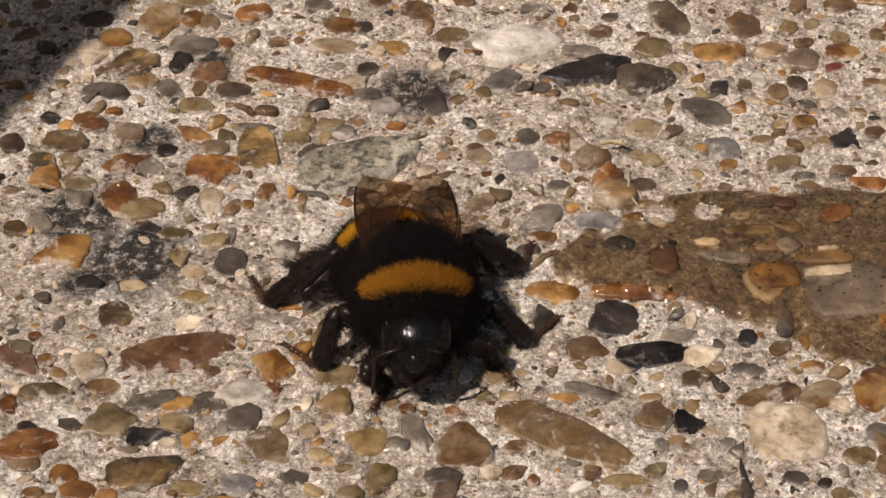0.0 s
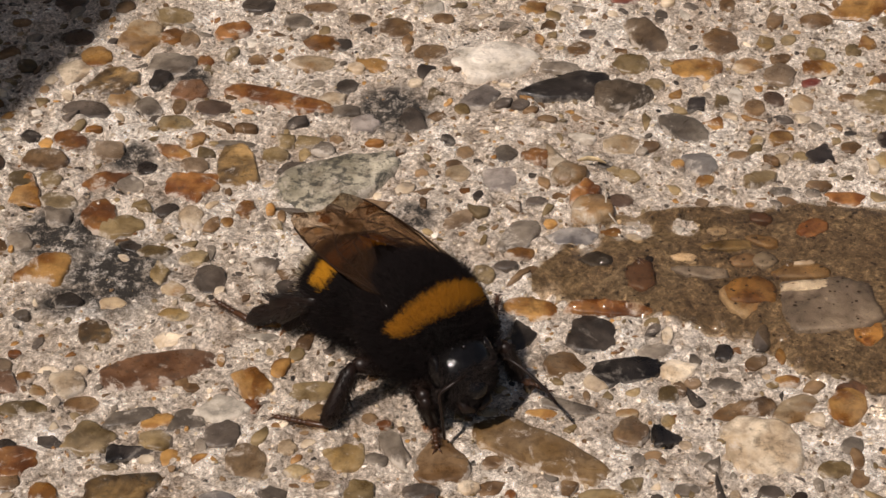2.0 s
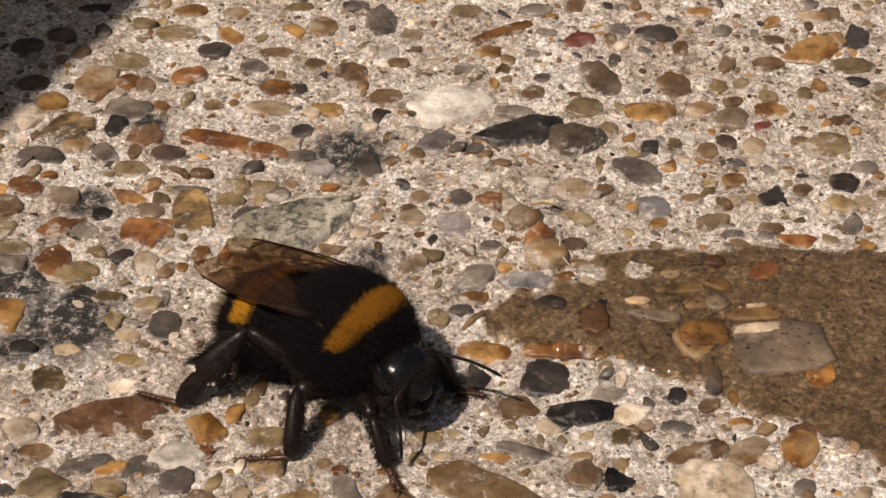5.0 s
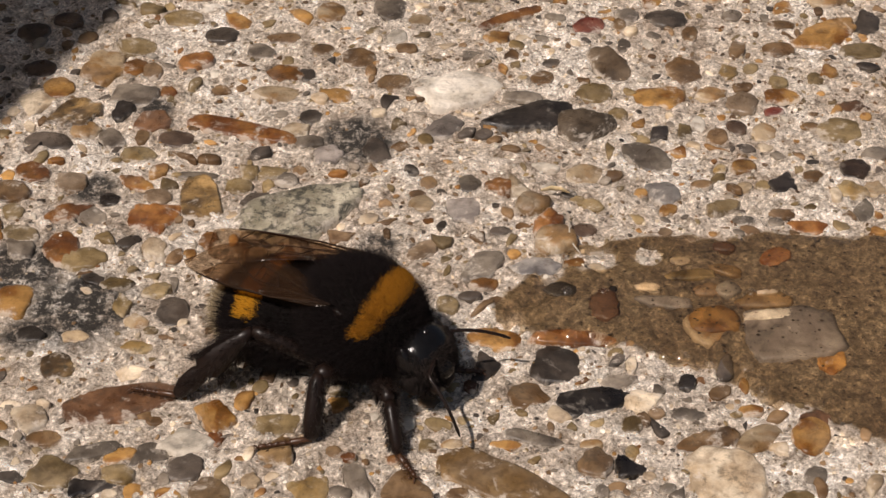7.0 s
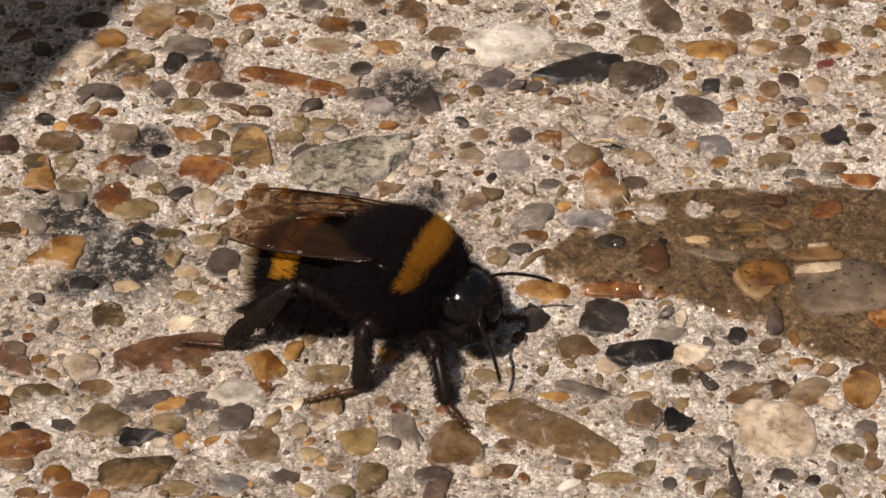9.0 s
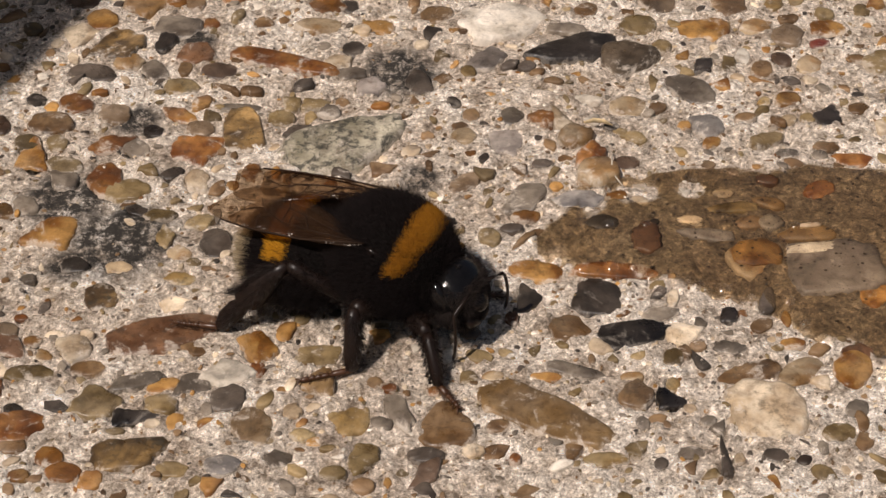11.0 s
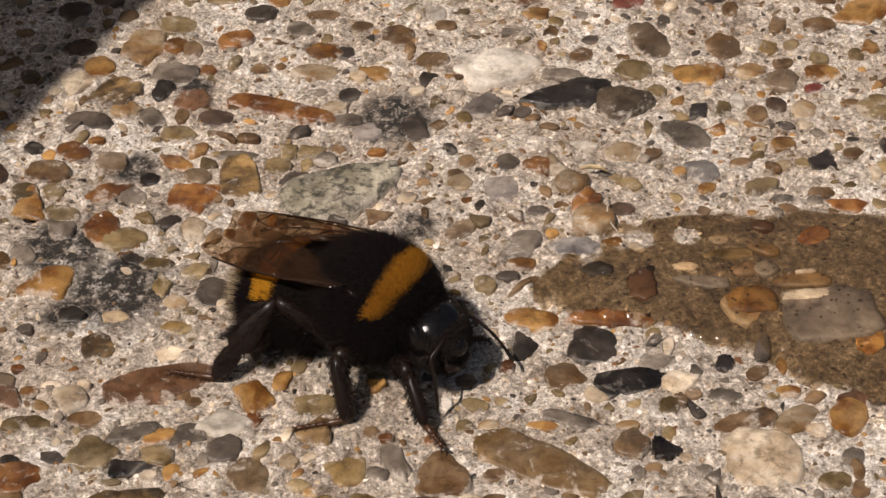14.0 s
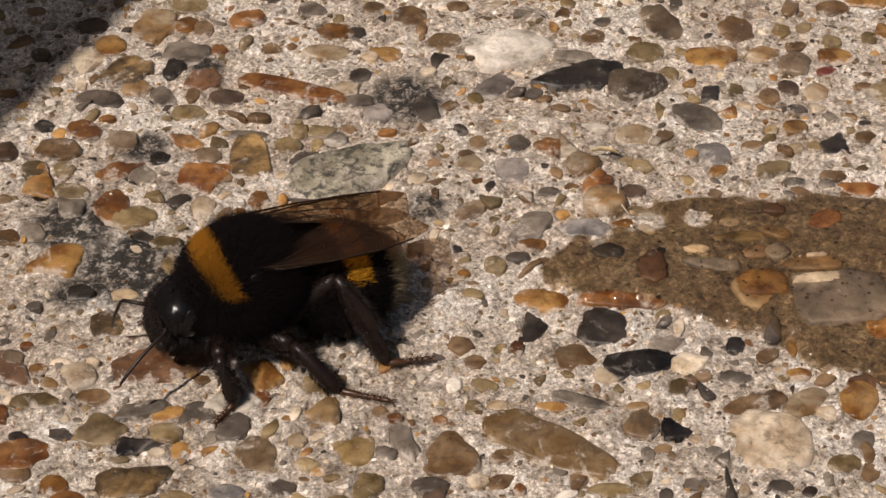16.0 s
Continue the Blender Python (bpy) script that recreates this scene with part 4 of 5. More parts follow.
def tube(points, radii, sides=8):
    """A tapered, capped tube along points."""
    verts, faces = [], []
    pts = [Vector(p) for p in points]
    for i, p in enumerate(pts):
        t = (pts[min(i + 1, len(pts) - 1)] - pts[max(i - 1, 0)]).normalized()
        a = t.cross(Vector((0.31, 0.9, 0.17))).normalized()
        b = t.cross(a)
        r = radii[i]
        ra, rb = r if isinstance(r, tuple) else (r, r)
        for k in range(sides):
            q = 2 * math.pi * k / sides
            verts.append(p + a * ra * math.cos(q) + b * rb * math.sin(q))
    for i in range(len(pts) - 1):
        for k in range(sides):
            a, b = i * sides + k, i * sides + (k + 1) % sides
            faces.append((a, b, b + sides, a + sides))
    faces.append(tuple(range(sides))[::-1])
    faces.append(tuple(range(len(verts) - sides, len(verts))))
    return np.array([tuple(v) for v in verts]), faces


def joined(pieces):
    verts, faces, base = [], [], 0
    for v, f in pieces:
        verts.append(np.asarray(v))
        faces += [tuple(i + base for i in q) for q in f]
        base += len(v)
    return np.concatenate(verts), faces


def bee_part(name, geo, mat, parent, label=""):
    return part_data(name, mesh_of(name, geo[0] * MM, geo[1], mat), parent, label)


THORAX = (np.array((0.4, 0.0, 5.2)), np.array((3.9, 3.55, 3.45)), 8.0)
ABDOMEN = (np.array((-5.4, 0.0, 3.3)), np.array((4.1, 3.75, 3.05)), -12.0)
HEAD = (np.array((1.2, 0.0, -1.5)), np.array((1.45, 1.9, 1.98)), 0.0)
NECK = (3.05, 0.0, 5.0)
BROW = (2.6, 0.55, -1.4)


def build_bee():
    rng = np.random.RandomState(21)
    bee = tagged(new("bumblebee"), "buff-tailed bumblebee with black fur and orange-yellow bands, walking on concrete", "bumblebee")
    bee.empty_display_size = 0.004
    th = bee_part("thorax", ellipsoid(*THORAX), SKIN, bee, "black furry thorax")
    ab = bee_part("abdomen", ellipsoid(*ABDOMEN), SKIN, bee, "black furry abdomen")

    def blur(u):
        """Hairs of two colours mingle along the edges of a band."""
        return 0.05 * np.sin(u[:, 0] * 917 + u[:, 1] * 1313 + u[:, 2] * 757)

    def collar(u):
        w = 0.906 * u[:, 0] - 0.423 * u[:, 2] + blur(u)
        return (w > -0.17 + 0.22 * u[:, 1] ** 2) & (w < 0.23) & (u[:, 2] + blur(u) > 0.42)

    bee_part("thorax_fur", fur(rng, 34000, *THORAX, lambda u: ~collar(u), 0.85, (-0.75, 0, 0.05), 0.012), BLACK_FUR, th)
    bee_part("long_hair", fur(rng, 7000, *THORAX, lambda u: ~collar(u), 1.35, (-0.5, 0, 0.05), 0.007), BLACK_FUR, th)
    bee_part("collar", fur(rng, 26000, *THORAX, collar, 0.6, (-0.6, 0, 0.1), 0.012), YELLOW_FUR, th, "orange-yellow collar of fur")

    def band(u):
        return (u[:, 0] + blur(u) > -0.27) & (u[:, 0] + blur(u) < 0.12) & (u[:, 2] + blur(u) > 0.52)

    def tail(u):
        return u[:, 0] + 2 * blur(u) < -0.7

    comb = (-0.9, 0, 0)
    bee_part("abdomen_fur", fur(rng, 26000, *ABDOMEN, lambda u: ~band(u) & ~tail(u), 0.6, comb, 0.012), BLACK_FUR, ab)
    bee_part("long_hair", fur(rng, 5200, *ABDOMEN, lambda u: ~band(u) & ~tail(u) & (u[:, 2] < 0.6), 1.3, (-0.6, 0, 0), 0.01), BLACK_FUR, ab)
    bee_part("abdomen_band", fur(rng, 9000, *ABDOMEN, band, 0.5, comb, 0.016), BAND_FUR, ab, "yellow band of abdomen fur")
    bee_part("tail_fur", fur(rng, 5200, *ABDOMEN, tail, 1.05, (-0.5, 0, -0.1), 0.014), BUFF_FUR, ab, "buff white tail fur")

    def face(p):
        """Broad at the eyes, narrowing to the jaws."""
        return p * np.array((1, 1 + 0.09 * p[2], 1)) + np.array((0.1 - 0.045 * p[2] ** 2, 0, 0))

    skull = bee_part("head", ellipsoid(*HEAD, squash=face), CUTICLE, bee, "black head with a long furry face and shiny crown")
    skull.matrix_basis = pose(*(v * MM for v in NECK))

    def crown(u):
        return (u[:, 2] > 0.26) & (u[:, 0] > -0.3) & (np.abs(u[:, 1]) < 0.7)

    def beside_eye(u):
        return (np.abs(u[:, 1]) > 0.72) & (np.abs(u[:, 2] - 0.22) < 0.45) & (np.abs(u[:, 0] + 0.1) < 0.4)

    bee_part("head_fur", joined([fur(rng, 3400, *HEAD, lambda u: ~crown(u) & ~beside_eye(u) & (u[:, 0] > 0.0), 0.42, (0.3, 0, -0.35), 0.016, face),
                                 fur(rng, 5200, *HEAD, lambda u: ~crown(u) & ~beside_eye(u) & (u[:, 0] < 0.15), 0.95, (-0.1, 0, -0.2), 0.016, face),
                                 fur(rng, 1500, *HEAD, lambda u: (u[:, 2] > 0.6) & (u[:, 0] < -0.15), 0.8, (0.3, 0, 0.5), 0.016, face),
                                 fur(rng, 900, *HEAD, lambda u: (np.abs(u[:, 1]) < 0.45) & (np.abs(u[:, 2] - 0.12) < 0.16) & (u[:, 0] > 0.5), 0.7, (0.4, 0, 0.3), 0.016, face)]), FACE_FUR, skull)
    for s in (1, -1):
        bee_part("eye", ellipsoid(HEAD[0] + np.array((-0.15, s * 1.66, 0.5)), np.array((0.7, 0.44, 1.15)), 12.0, 20, 14), EYE, skull, "glossy black compound eye")
        bee_part("mandible", tube([HEAD[0] + np.array((0.3, s * 0.8, -1.5)), HEAD[0] + np.array((0.45, s * 0.7, -2.0)), HEAD[0] + np.array((0.5, s * 0.15, -2.35))], [0.42, 0.36, 0.12]), LEG, skull)
    bee_part("clypeus", ellipsoid(HEAD[0] + np.array((0.98, 0, -0.75)), np.array((0.62, 0.8, 0.85)), -20.0, 22, 16), CUTICLE, skull, "shiny black face plate")
    for s in (1, -1):
        bee_part("tegula", ellipsoid(np.array((0.3, s * 2.6, 7.35)), np.array((0.5, 0.24, 0.3)), 20.0, 14, 10), TEGULA, th, "glossy brown scale over the wing root")
    for x, y in ((0.85, 0.0), (0.5, 0.55), (0.5, -0.55)):
        bee_part("ocellus", ellipsoid(HEAD[0] + np.array((x, y, 1.58)), np.array((0.19, 0.19, 0.19)), 0, 10, 8), EYE, skull)
    return bee, skull, ab


def build_antenna(skull, s):
    pts = [(0, 0, 0), (0.25, s * 0.8, 0.2), (0.5, s * 1.6, 0.3), (0.75, s * 1.75, 0.25)]
    rad = [0.15, 0.12, 0.12, 0.1]
    for k in range(1, 11):
        pts.append((0.75 + 0.33 * k, s * (1.75 + 0.05 * k), 0.25 - 0.08 * k - 0.01 * k * k))
        rad.append(0.115 if k % 2 else 0.1)
    rad[-1] = 0.06
    return bee_part("antenna", tube(pts, rad), LEG, skull, "thin black elbowed antenna")


def wing_shape(length, width, n=26):
    """Outline half-widths ahead of and behind the wing's axis."""
    s = 1 - (1 - np.linspace(0, 1, n)) ** 2
    tip = np.sqrt(np.clip(1 - s ** 5, 0, 1))
    lead = width * 0.22 * tip * s ** 0.35
    trail = -width * 0.78 * tip * s ** 0.75
    return s * length, lead, trail


def build_wing(bee, name, s, length, width):
    xs, lead, trail = wing_shape(length, width)
    verts, faces, n, cols = [], [], len(xs), 7
    for side in (0.011, -0.011):
        for i in range(n):
            for k in range(cols):
                q = k / (cols - 1)
                y = lead[i] + (trail[i] - lead[i]) * q
                wave = 0.16 * math.sin(2.2 * xs[i] / length * 3 + q * 5) * q + 0.35 * (xs[i] / length) ** 2 * (0.5 - q)
                verts.append((-xs[i], s * -y * -1, wave + side))
    for f in range(2):
        for i in range(n - 1):
            for k in range(cols - 1):
                a = f * n * cols + i * cols + k
                faces.append((a, a + 1, a + cols + 1, a + cols))
    rim = [i * cols for i in range(n)] + [(n - 1) * cols + k for k in range(1, cols)] + [i * cols + cols - 1 for i in range(n - 2, -1, -1)] + [k for k in range(cols - 2, 0, -1)]
    top = n * cols
    faces += [(rim[k], rim[(k + 1) % len(rim)], rim[(k + 1) % len(rim)] + top, rim[k] + top) for k in range(len(rim))]
    wing = bee_part(name, (np.array(verts), faces), WING, bee, "smoky brown translucent wing with dark veins")

    def at(u, q):
        i = min(n - 1, int(np.searchsorted(xs, u * length)))
        k = min(cols - 1, int(round(q * (cols - 1))))
        return verts[i * cols + k]

    routes = (((0, 0.3), (0.1, 0.12), (0.3, 0.03), (0.6, 0.0), (0.74, 0.0), (0.85, 0.0)), ((0, 0.4), (0.3, 0.32), (0.5, 0.35), (0.66, 0.5), (0.72, 0.75)),
              ((0.02, 0.5), (0.3, 0.6), (0.5, 0.75), (0.58, 0.95)), ((0.3, 0.32), (0.36, 0.6)), ((0.5, 0.35), (0.52, 0.75)), ((0.6, 0.02), (0.66, 0.3), (0.64, 0.5)),
              ((0.74, 0.04), (0.78, 0.3), (0.66, 0.5)))
    pieces = [tube([at(u, q) for u, q in r], [0.06 if j == 0 else 0.032] * len(r), 5) for j, r in enumerate(routes)]
    for piece in pieces:
        bee_part("vein", piece, VEIN, wing)
    return wing


def leg_hairs(rng, length, radius, count, size):
    t = rng.uniform(0.05, 0.95, count) * length
    a = rng.uniform(0, 6.283, count)
    n = np.stack([np.zeros(count), np.cos(a), np.sin(a)], 1)
    p = np.stack([t, n[:, 1] * radius, n[:, 2] * radius], 1)
    d = n + np.array((0.8, 0, 0)) + rng.normal(scale=0.2, size=n.shape)
    d /= np.linalg.norm(d, axis=1)[:, None]
    return hairs(p, d, size * rng.uniform(0.5, 1.1, count), 0.02, rng)


# hip in the bee's space, thigh length, shin length, bulk, foot length, the foot's way in the bee's space
HIPS = {"fore": ((2.4, 1.7, 2.8), 2.5, 3.2, 0.58, 1.9, (0.8, 0.45, -0.1)), "mid": ((0.5, 1.9, 2.5), 3.1, 4.1, 0.68, 3.2, (-0.74, 0.64, 0.0)),
        "hind": ((-1.5, 1.9, 2.6), 4.6, 6.5, 0.62, 2.7, (-0.95, 0.3, 0.02))}


def build_leg(bee, pair, s):
    rng = np.random.RandomState(40)
    _, thigh, shin, bulk, foot, _ = HIPS[pair]
    leg = bee_part("leg", joined([tube([(-0.3, 0, 0), (0.3, 0, 0), (thigh * 0.45, 0, 0.05), (thigh * 0.88, 0, 0), (thigh, 0, 0)], [0.35, bulk, bulk * 1.15, bulk * 0.8, 0.3]),
                                  leg_hairs(rng, thigh, bulk, 700, 0.55)]), LEG, bee, "black hairy jointed leg")
    if pair == "hind":
        # flat pollen basket, a waist, then the broad first joint of the foot
        rows = [(0.0, 0.3, 0.3), (0.12, 0.5, 0.42), (0.45, 0.95, 0.42), (0.58, 0.98, 0.38), (0.64, 0.5, 0.3), (0.69, 0.64, 0.3), (0.86, 0.66, 0.27), (0.97, 0.4, 0.24), (1.0, 0.25, 0.2)]
    else:
        rows = [(0.0, 0.28, 0.28), (0.15, bulk * 0.8, bulk * 0.7), (0.75, bulk * 0.95, bulk * 0.72), (0.95, bulk * 0.8, bulk * 0.6), (1.0, 0.25, 0.22)]
    shape = tube([(shin * q, 0, 0.12 * math.sin(q * 3.1)) for q, _, _ in rows], [(a, b) for _, a, b in rows], 10)
    fringe = [leg_hairs(rng, shin * 0.97, bulk * 0.75, 700, 0.42)]
    if pair == "hind":
        for side in (1, -1):
            q = rng.uniform(0.1, 0.6, 260)
            p = np.stack([q * shin, rng.uniform(-0.2, 0.2, 260), side * (0.45 + 0.5 * q / 0.6)], 1)
            d = np.stack([np.full(260, 0.75), rng.normal(scale=0.2, size=260), np.full(260, side * 0.9)], 1)
            d /= np.linalg.norm(d, axis=1)[:, None]
            fringe.append(hairs(p, d, rng.uniform(0.6, 1.2, 260), 0.014, rng))
    tibia = bee_part("shin", joined([shape] + fringe), LEG, leg, "dark hairy shin")
    # five joints and a pair of claws
    toes, rad = [(0.0, 0, 0.0)], [0.2]
    cuts = (0.0, 0.45, 0.6, 0.73, 0.84, 1.0)
    for a, b in zip(cuts, cuts[1:]):
        toes += [(foot * (a + 0.2 * (b - a)), 0, 0.06), (foot * (a + 0.85 * (b - a)), 0, 0.04), (foot * b, 0, 0.0)]
        rad += [0.15 if a else 0.2, 0.16 if a else 0.21, 0.12]
    claws = [tube([(foot, 0, 0), (foot + 0.22, c * 0.16, 0.02), (foot + 0.42, c * 0.3, -0.12)], [0.08, 0.06, 0.015], 5) for c in (1, -1)]
    tarsus = bee_part("foot", joined([tube(toes, rad, 7), leg_hairs(rng, foot, 0.2, 160, 0.3)] + claws), TARSUS, leg, "russet clawed foot")
    return leg, tibia, tarsus


build_sediment()
build_fibre()


bee, bee_head, bee_abdomen = build_bee()
ANTENNA = {s: build_antenna(bee_head, s) for s in (1, -1)}
WINGS = {}
for s in (1, -1):
    WINGS["fore", s] = build_wing(bee, "forewing", s, 11.2, 5.1)
    WINGS["hind", s] = build_wing(bee, "hindwing", s, 8.6, 3.9)
LEGS = {(pair, s): build_leg(bee, pair, s) for pair in HIPS for s in (1, -1)}


# ---- an unseen block, added so that its shade falls on one corner of the slab ----
def build_shade_block():
    high = 170.0
    along = Vector((0.41, 0.91, 0)).normalized()
    out = Vector((-along.y, along.x, 0))
    foot = Vector((-27.1, 21.8, 0)) - Vector((SHADOW.x, SHADOW.y, 0)) * high
    m = Matrix((along, out, Vector((0, 0, 1)))).transposed().to_4x4()
    m.translation = foot * MM
    bm = bmesh.new()
    bmesh.ops.create_cube(bm, size=1.0)
    bmesh.ops.scale(bm, vec=(1.2, 0.12, high * MM + 0.004), verts=bm.verts)
    bmesh.ops.translate(bm, vec=(0.0, 0.06, (high * MM - 0.004) / 2), verts=bm.verts)
    bmesh.ops.bevel(bm, geom=bm.edges[:], offset=0.003, segments=2, affect="EDGES")
    me = bpy.data.meshes.new("shade_block")
    bm.to_mesh(me)
    bm.free()
    me.materials.append(SHADE_BLOCK_MAT)
    ob = tagged(new("shade_block", me), "unseen plain block added to shade one corner of the slab", "wall", kind="structure")
    ob.matrix_basis = m


build_shade_block()


# ---- movement ----
def eased(rows, t):
    """Values between rows, gliding."""
    if t <= rows[0][0]:
        return np.array(rows[0][1:], float)
    for a, b in zip(rows, rows[1:]):
        if t <= b[0]:
            q = (t - a[0]) / (b[0] - a[0])
            return np.array(a[1:], float) * (1 - q) + np.array(b[1:], float) * q
    return np.array(rows[-1][1:], float)


def axes_pose(origin, x_axis, z_hint):
    x = Vector(x_axis).normalized()
    y = Vector(z_hint).cross(x).normalized()
    z = x.cross(y)
    m = Matrix((x, y, z)).transposed().to_4x4()
    m.translation = origin
    return m


def leg_poses(pair, s, target):
    """Poses of thigh, shin and foot that bring the ankle to target (millimetres in the bee's space); shin and foot in the thigh's space."""
    hip, thigh, shin, _, _, way_out = HIPS[pair]
    hip = Vector((hip[0], hip[1] * s, hip[2]))
    way = Vector(target) - hip
    d = min(max(way.length, abs(shin - thigh) + 0.4), thigh + shin - 0.08)
    u = way.normalized()
    up = Vector(({"fore": 0.5, "mid": -0.3, "hind": -1.1}[pair], {"fore": 0.5, "mid": 0.9, "hind": 0.45}[pair] * s, 1.0))
    v = (up - up.dot(u) * u).normalized()
    a = (thigh ** 2 + d ** 2 - shin ** 2) / (2 * d)
    knee = hip + u * a + v * math.sqrt(max(thigh ** 2 - a ** 2, 0.01))
    end = hip + u * d
    upper = axes_pose(hip * MM, knee - hip, v)
    lower = axes_pose(knee * MM, end - knee, v)
    foot = axes_pose(end * MM, (way_out[0], way_out[1] * s, way_out[2]), (0, 0, 1))
    return upper, upper.inverted() @ lower, upper.inverted() @ foot


def motions():
    # seconds, place in millimetres, heading and nose-down pitch in degrees
    body = [
        (0, -2.3, -10.3, -85, -3),
        (0.5, -2.5, -9.8, -84, -1),
        (1, -1.2, -8.6, -58, -2),
        (1.5, -0.8, -9.8, -48, 1.5),
        (2, -0.68, -10.6, -55, 1),
        (2.5, -0.95, -8.9, -30, 1.5),
        (3, -1.15, -8.75, -27, 1),
        (3.5, -1.25, -8.6, -27, 0.4),
        (4, -1.77, -7.8, -37.5, -4),
        (4.2, -1.9, -7.9, -39, -3.5),
        (6.3, -2.3, -8.55, -42, -2),
        (6.5, -2.3, -8.5, -41.5, -1.6),
        (7, -2.22, -7.8, -29, 0.4),
        (7.5, -2.53, -7.95, -20, 2),
        (8, -2.87, -8.2, -21.5, 0.6),
        (8.5, -2.74, -8.1, -23, 0.4),
        (9, -2.8, -8, -22.8, 0.2),
        (11.5, -2.97, -8.4, -25, 1.2),
        (12, -2.96, -8.45, -25.5, 1.3),
        (12.5, -2.95, -8.35, -25, 1.3),
        (13, -2.92, -8.5, -26, 1.4),
        (13.5, -2.88, -8.5, -26.5, 1.4),
        (14, -3.4, -7.8, -29.5, -1.5),
        (14.3, -4.2, -7.7, -28, -2.1),
        (14.5, -4.75, -7.4, -37, -2.5),
        (14.6, -4.95, -7.65, -46, -1.8),
        (15, -6.1, -8.2, -82.5, -1.5),
        (15.2, -6.75, -8.65, -98, -0.5),
        (15.5, -8.8, -9.3, -119, 2),
        (15.8, -9.35, -8.45, -148, 2.4),
        (16, -11.6, -7.9, -155, 1),
    ]
    # where each foot stands, in millimetres on the slab
    feet = {
        ('fore', -1): [
            (0.0, -3.9, -13.3),
            (1.0, -3.4, -14.1),
            (1.5, 0.2, -14.9),
            (13.9, 0.2, -14.9),
            (14.3, -2.1, -13.6),
            (14.8, -8.2, -11.2),
            (15.1, -8.8, -10.7),
            (15.3, -14.5, -10.2),
            (15.4, -14.5, -10.2),
            (15.7, -15.1, -9.3),
            (16.0, -16.8, -6.7),
        ],
        ('mid', -1): [
            (0.0, -8.0, -11.7),
            (0.8, -7.8, -11.9),
            (1.2, -6.1, -15.4),
            (2.0, -6.1, -15.3),
            (2.5, -5.9, -14.4),
            (4.2, -5.8, -14.3),
            (6.5, -4.9, -13.6),
            (14.2, -4.9, -13.6),
            (14.5, -5.8, -13.8),
            (14.8, -12.5, -11.7),
            (15.3, -12.7, -11.7),
            (15.6, -13.3, -5.5),
            (16.0, -13.3, -3.6),
        ],
        ('hind', -1): [
            (0.0, -11.7, -5.8),
            (0.6, -11.7, -5.8),
            (1.5, -11.7, -6.1),
            (2.0, -11.4, -5.8),
            (2.4, -12.2, -8.9),
            (4.2, -12.3, -9.1),
            (6.5, -13.3, -9.7),
            (14.7, -13.3, -9.9),
            (15.0, -14.7, -10.1),
            (15.2, -14.7, -10.1),
            (15.5, -10.7, -2.3),
            (16.0, -8.2, -3.2),
        ],
        ('fore', 1): [
            (0.0, 2.7, -11.3),
            (0.8, 2.7, -11.3),
            (1.2, 4.7, -11.2),
            (1.9, 5.3, -12.3),
            (2.4, 5.5, -9.4),
            (6.5, 3.7, -7.6),
            (14.0, 1.6, -6.4),
            (14.4, 1.6, -6.9),
            (14.8, 0.2, -10.1),
            (15.2, -2.3, -13.8),
            (15.5, -8.3, -16.4),
            (15.8, -11.4, -14.9),
            (16.0, -12.2, -13.8),
        ],
        ('mid', 1): [
            (0.0, 4.7, -9.4),
            (0.8, 4.7, -9.4),
            (1.2, 4.0, -6.6),
            (1.9, 4.2, -7.8),
            (2.4, 3.1, -5.4),
            (14.0, -1.3, -2.9),
            (14.5, -0.6, -2.9),
            (15.0, 1.1, -9.5),
            (15.2, 0.6, -10.9),
            (15.4, -2.5, -14.1),
            (15.7, -3.6, -13.4),
            (16.0, -6.1, -12.9),
        ],
        ('hind', 1): [
            (0.0, 4.6, -2.3),
            (0.8, 4.6, -2.3),
            (1.2, 0.7, -2.7),
            (1.9, 0.6, -4.2),
            (2.4, -1.3, -3.0),
            (14.0, -6.1, -1.2),
            (14.6, -4.6, -0.3),
            (15.0, -0.6, -2.7),
            (15.4, -0.8, -7.9),
            (15.7, -2.4, -10.4),
            (16.0, -3.3, -10.5),
        ],
    }
    feelers = [
        (0, 15, 102, -5, 102),
        (0.5, 5, 102, 0, 107),
        (1, 20, 19, -25, 95),
        (1.5, 40, 32, -32, 83),
        (2, 30, 27, -25, 95),
        (2.5, 40, 27, -5, 49),
        (3, 45, 35, 0, 65),
        (3.5, 48, 19, 0, 49),
        (4.2, 40, 17, 4, 67),
        (6.5, 45, 3, -30, 82),
        (7, 50, 7, 3, 49),
        (8, 55, 5, 10, 57),
        (9, 45, 12, 0, 67),
        (11.5, -10, 107, -25, 97),
        (13.6, -10, 107, -28, 97),
        (14, 45, 47, -15, 87),
        (14.3, 50, 7, -20, 82),
        (14.6, 45, 9, -10, 79),
        (15, 15, 77, -10, 87),
        (15.2, 15, 77, -20, 92),
        (15.5, 40, 47, 10, 97),
        (15.8, 40, 42, 15, 105),
        (16, 10, 27, 40, 97),
    ]
    times = sorted({round(0.25 * k, 2) for k in range(65)} | {round(0.5 + 0.1 * k, 1) for k in range(21)} | {round(14.0 + 0.1 * k, 1) for k in range(21)})
    roots = {}
    for t in times:
        x, y, h, p = eased(body, t)
        roots[t] = pose(x * MM, y * MM, 0, 0, 0, h) @ pose(0, 0, 0, 0, p, 0)
    walk(bee, [(t, roots[t]) for t in times])
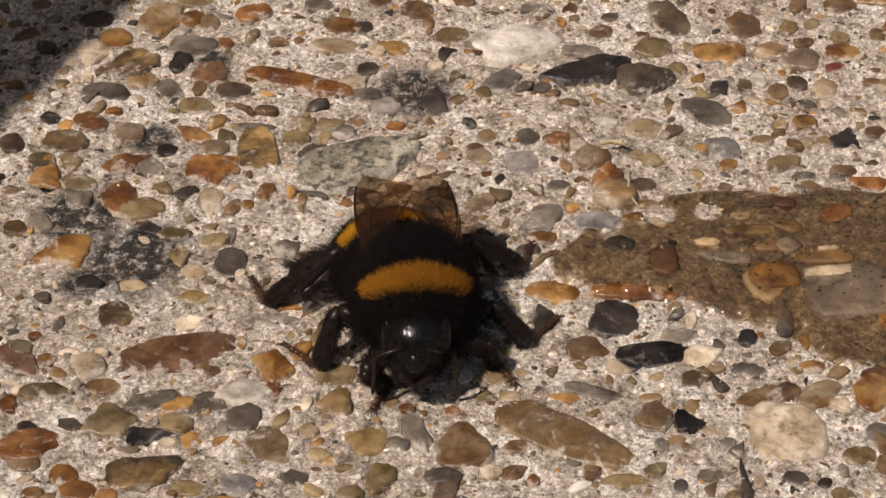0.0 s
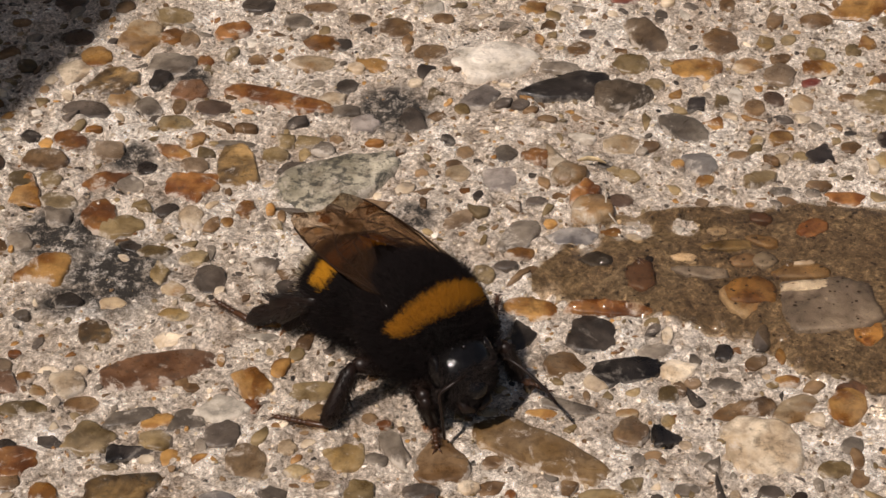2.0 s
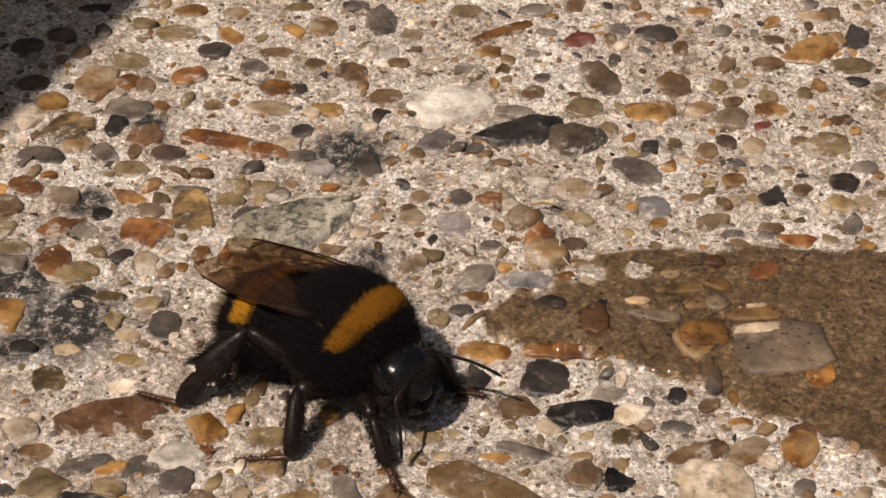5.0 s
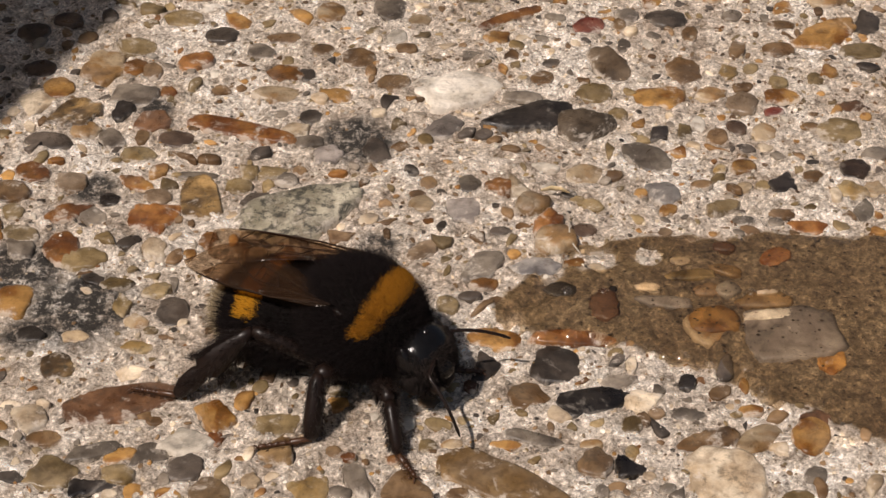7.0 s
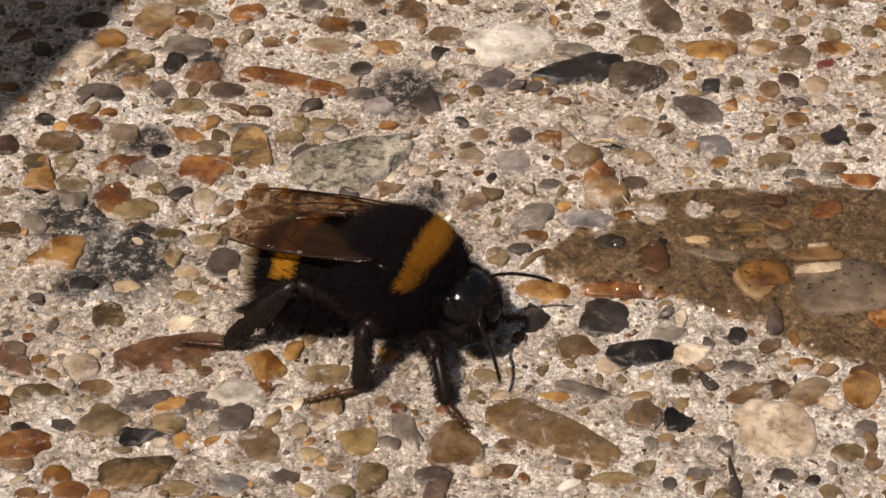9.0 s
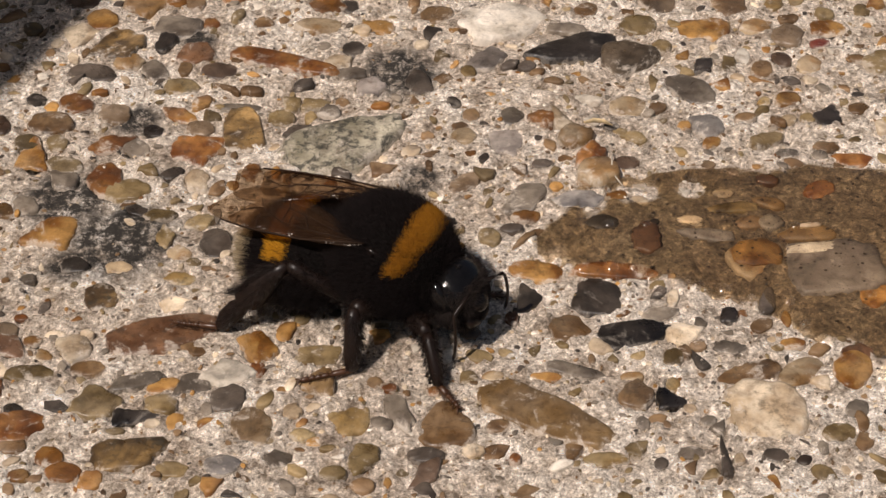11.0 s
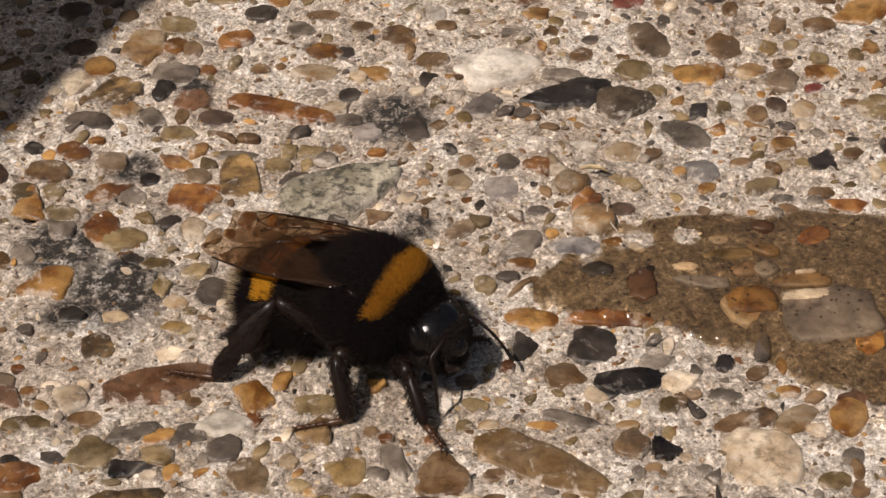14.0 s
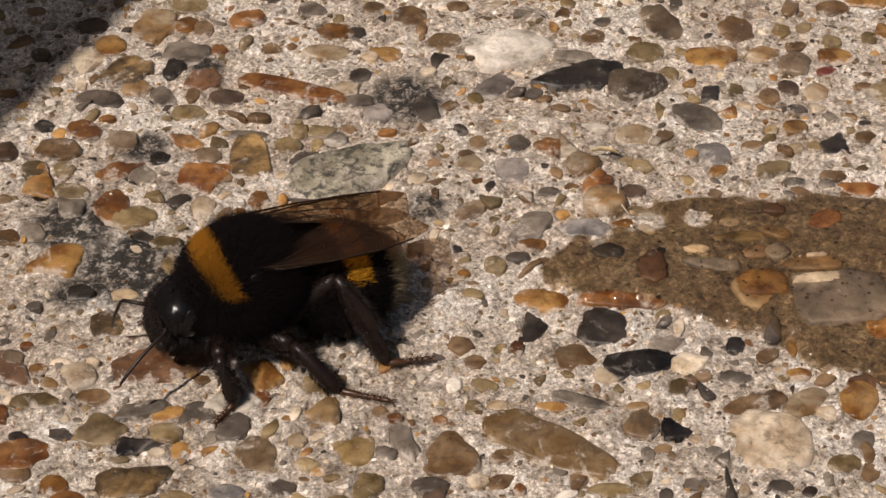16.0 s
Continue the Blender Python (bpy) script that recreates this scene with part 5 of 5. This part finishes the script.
    for (pair, s), (leg, shin, foot) in LEGS.items():
        plan = feet[pair, s]
        upper, lower, ends = [], [], []
        for t in times:
            x, y = eased(plan, t)
            lift = 0.0
            for a, b in zip(plan, plan[1:]):
                far = math.hypot(b[1] - a[1], b[2] - a[2])
                if a[0] < t < b[0] and far > 1.2 and b[0] - a[0] < 1.0:
                    lift = min(1.6, 0.3 * far) * math.sin(math.pi * (t - a[0]) / (b[0] - a[0]))
            ground_z = 0.42 + lift
            target = roots[t].inverted() @ (Vector((x, y, ground_z)) * MM)
            u, v, w = leg_poses(pair, s, target / MM)
            upper.append((t, u)), lower.append((t, v)), ends.append((t, w))
        walk(leg, upper)
        walk(shin, lower)
        walk(foot, ends)
    for s, antenna in ANTENNA.items():
        walk(antenna, [(t, pose(BROW[0] * MM, s * BROW[1] * MM, BROW[2] * MM, 0, (left_drop if s > 0 else right_drop), (left_turn if s > 0 else right_turn))) for t, left_turn, left_drop, right_turn, right_drop in feelers])
    # nod and turn of the head in degrees, and how far it is drawn back and up into the fur
    nods = [
        (0, -24, -6, 0.65, 0.5),
        (0.5, -25, -8, 0.65, 0.5),
        (1, -20, -8, 0.6, 0.5),
        (1.5, -30, -6, 0.3, 0.25),
        (2.5, -34, -7, 0, 0),
        (3.5, -33, -9, 0, 0),
        (4.2, -29, -8, 0, 0),
        (6.5, -28, -10, 0, 0),
        (8, -33, -4, 0, 0),
        (9, -32, -6, 0, 0),
        (12.5, -31, -10, 0, 0),
        (14, -33, -12, 0, 0),
        (14.3, -33, -13, 0, 0),
        (14.6, -25, -14, 0.2, 0.2),
        (15, -22, -10, 0.4, 0.3),
        (15.2, -29, 0, 0.3, 0.3),
        (15.5, -37, -8, 0, 0),
        (15.8, -37, 0, 0, 0),
        (16, -29, 4, 0, 0),
    ]
    walk(bee_head, [(t, pose((NECK[0] - back_off) * MM, NECK[1] * MM, (NECK[2] + up) * MM, 0, down, turn)) for t, down, turn, back_off, up in nods])
    # sideways swing of the abdomen about the waist
    swings = [(0, 13), (0.5, 12), (1, 8), (1.5, 7), (2.5, 1), (3.5, 0), (9, 0), (14.3, 0), (14.6, 6), (15, 15), (15.2, 14), (15.5, 6), (16, 0)]
    walk(bee_abdomen, [(t, pose(-1.5 * MM, 0, 4.0 * MM, 0, 0, turn) @ pose(1.5 * MM, 0, -4.0 * MM)) for t, turn in swings])
    droops = [
        (0, 11, 3),
        (1.5, 10, 5),
        (2.5, 9, 5),
        (4.2, 9, 6),
        (6.5, 9, 6),
        (8, 9, 4),
        (9, 9, 4),
        (12.5, 9, 4),
        (14.3, 9, 5),
        (15, 10, 3),
        (15.2, 10, 3),
        (15.5, 9, 6),
        (16, 8, 5),
    ]
    for s in (1, -1):
        walk(WINGS["fore", s], [(t, pose(-0.25 * MM, s * 2.6 * MM, 7.85 * MM, -s * 9, -drop, s * close)) for t, drop, close in droops])
        walk(WINGS["hind", s], [(t, pose(-1.1 * MM, s * 2.4 * MM, 7.6 * MM, -s * 10, -drop, s * (close - 3))) for t, drop, close in droops])


motions()
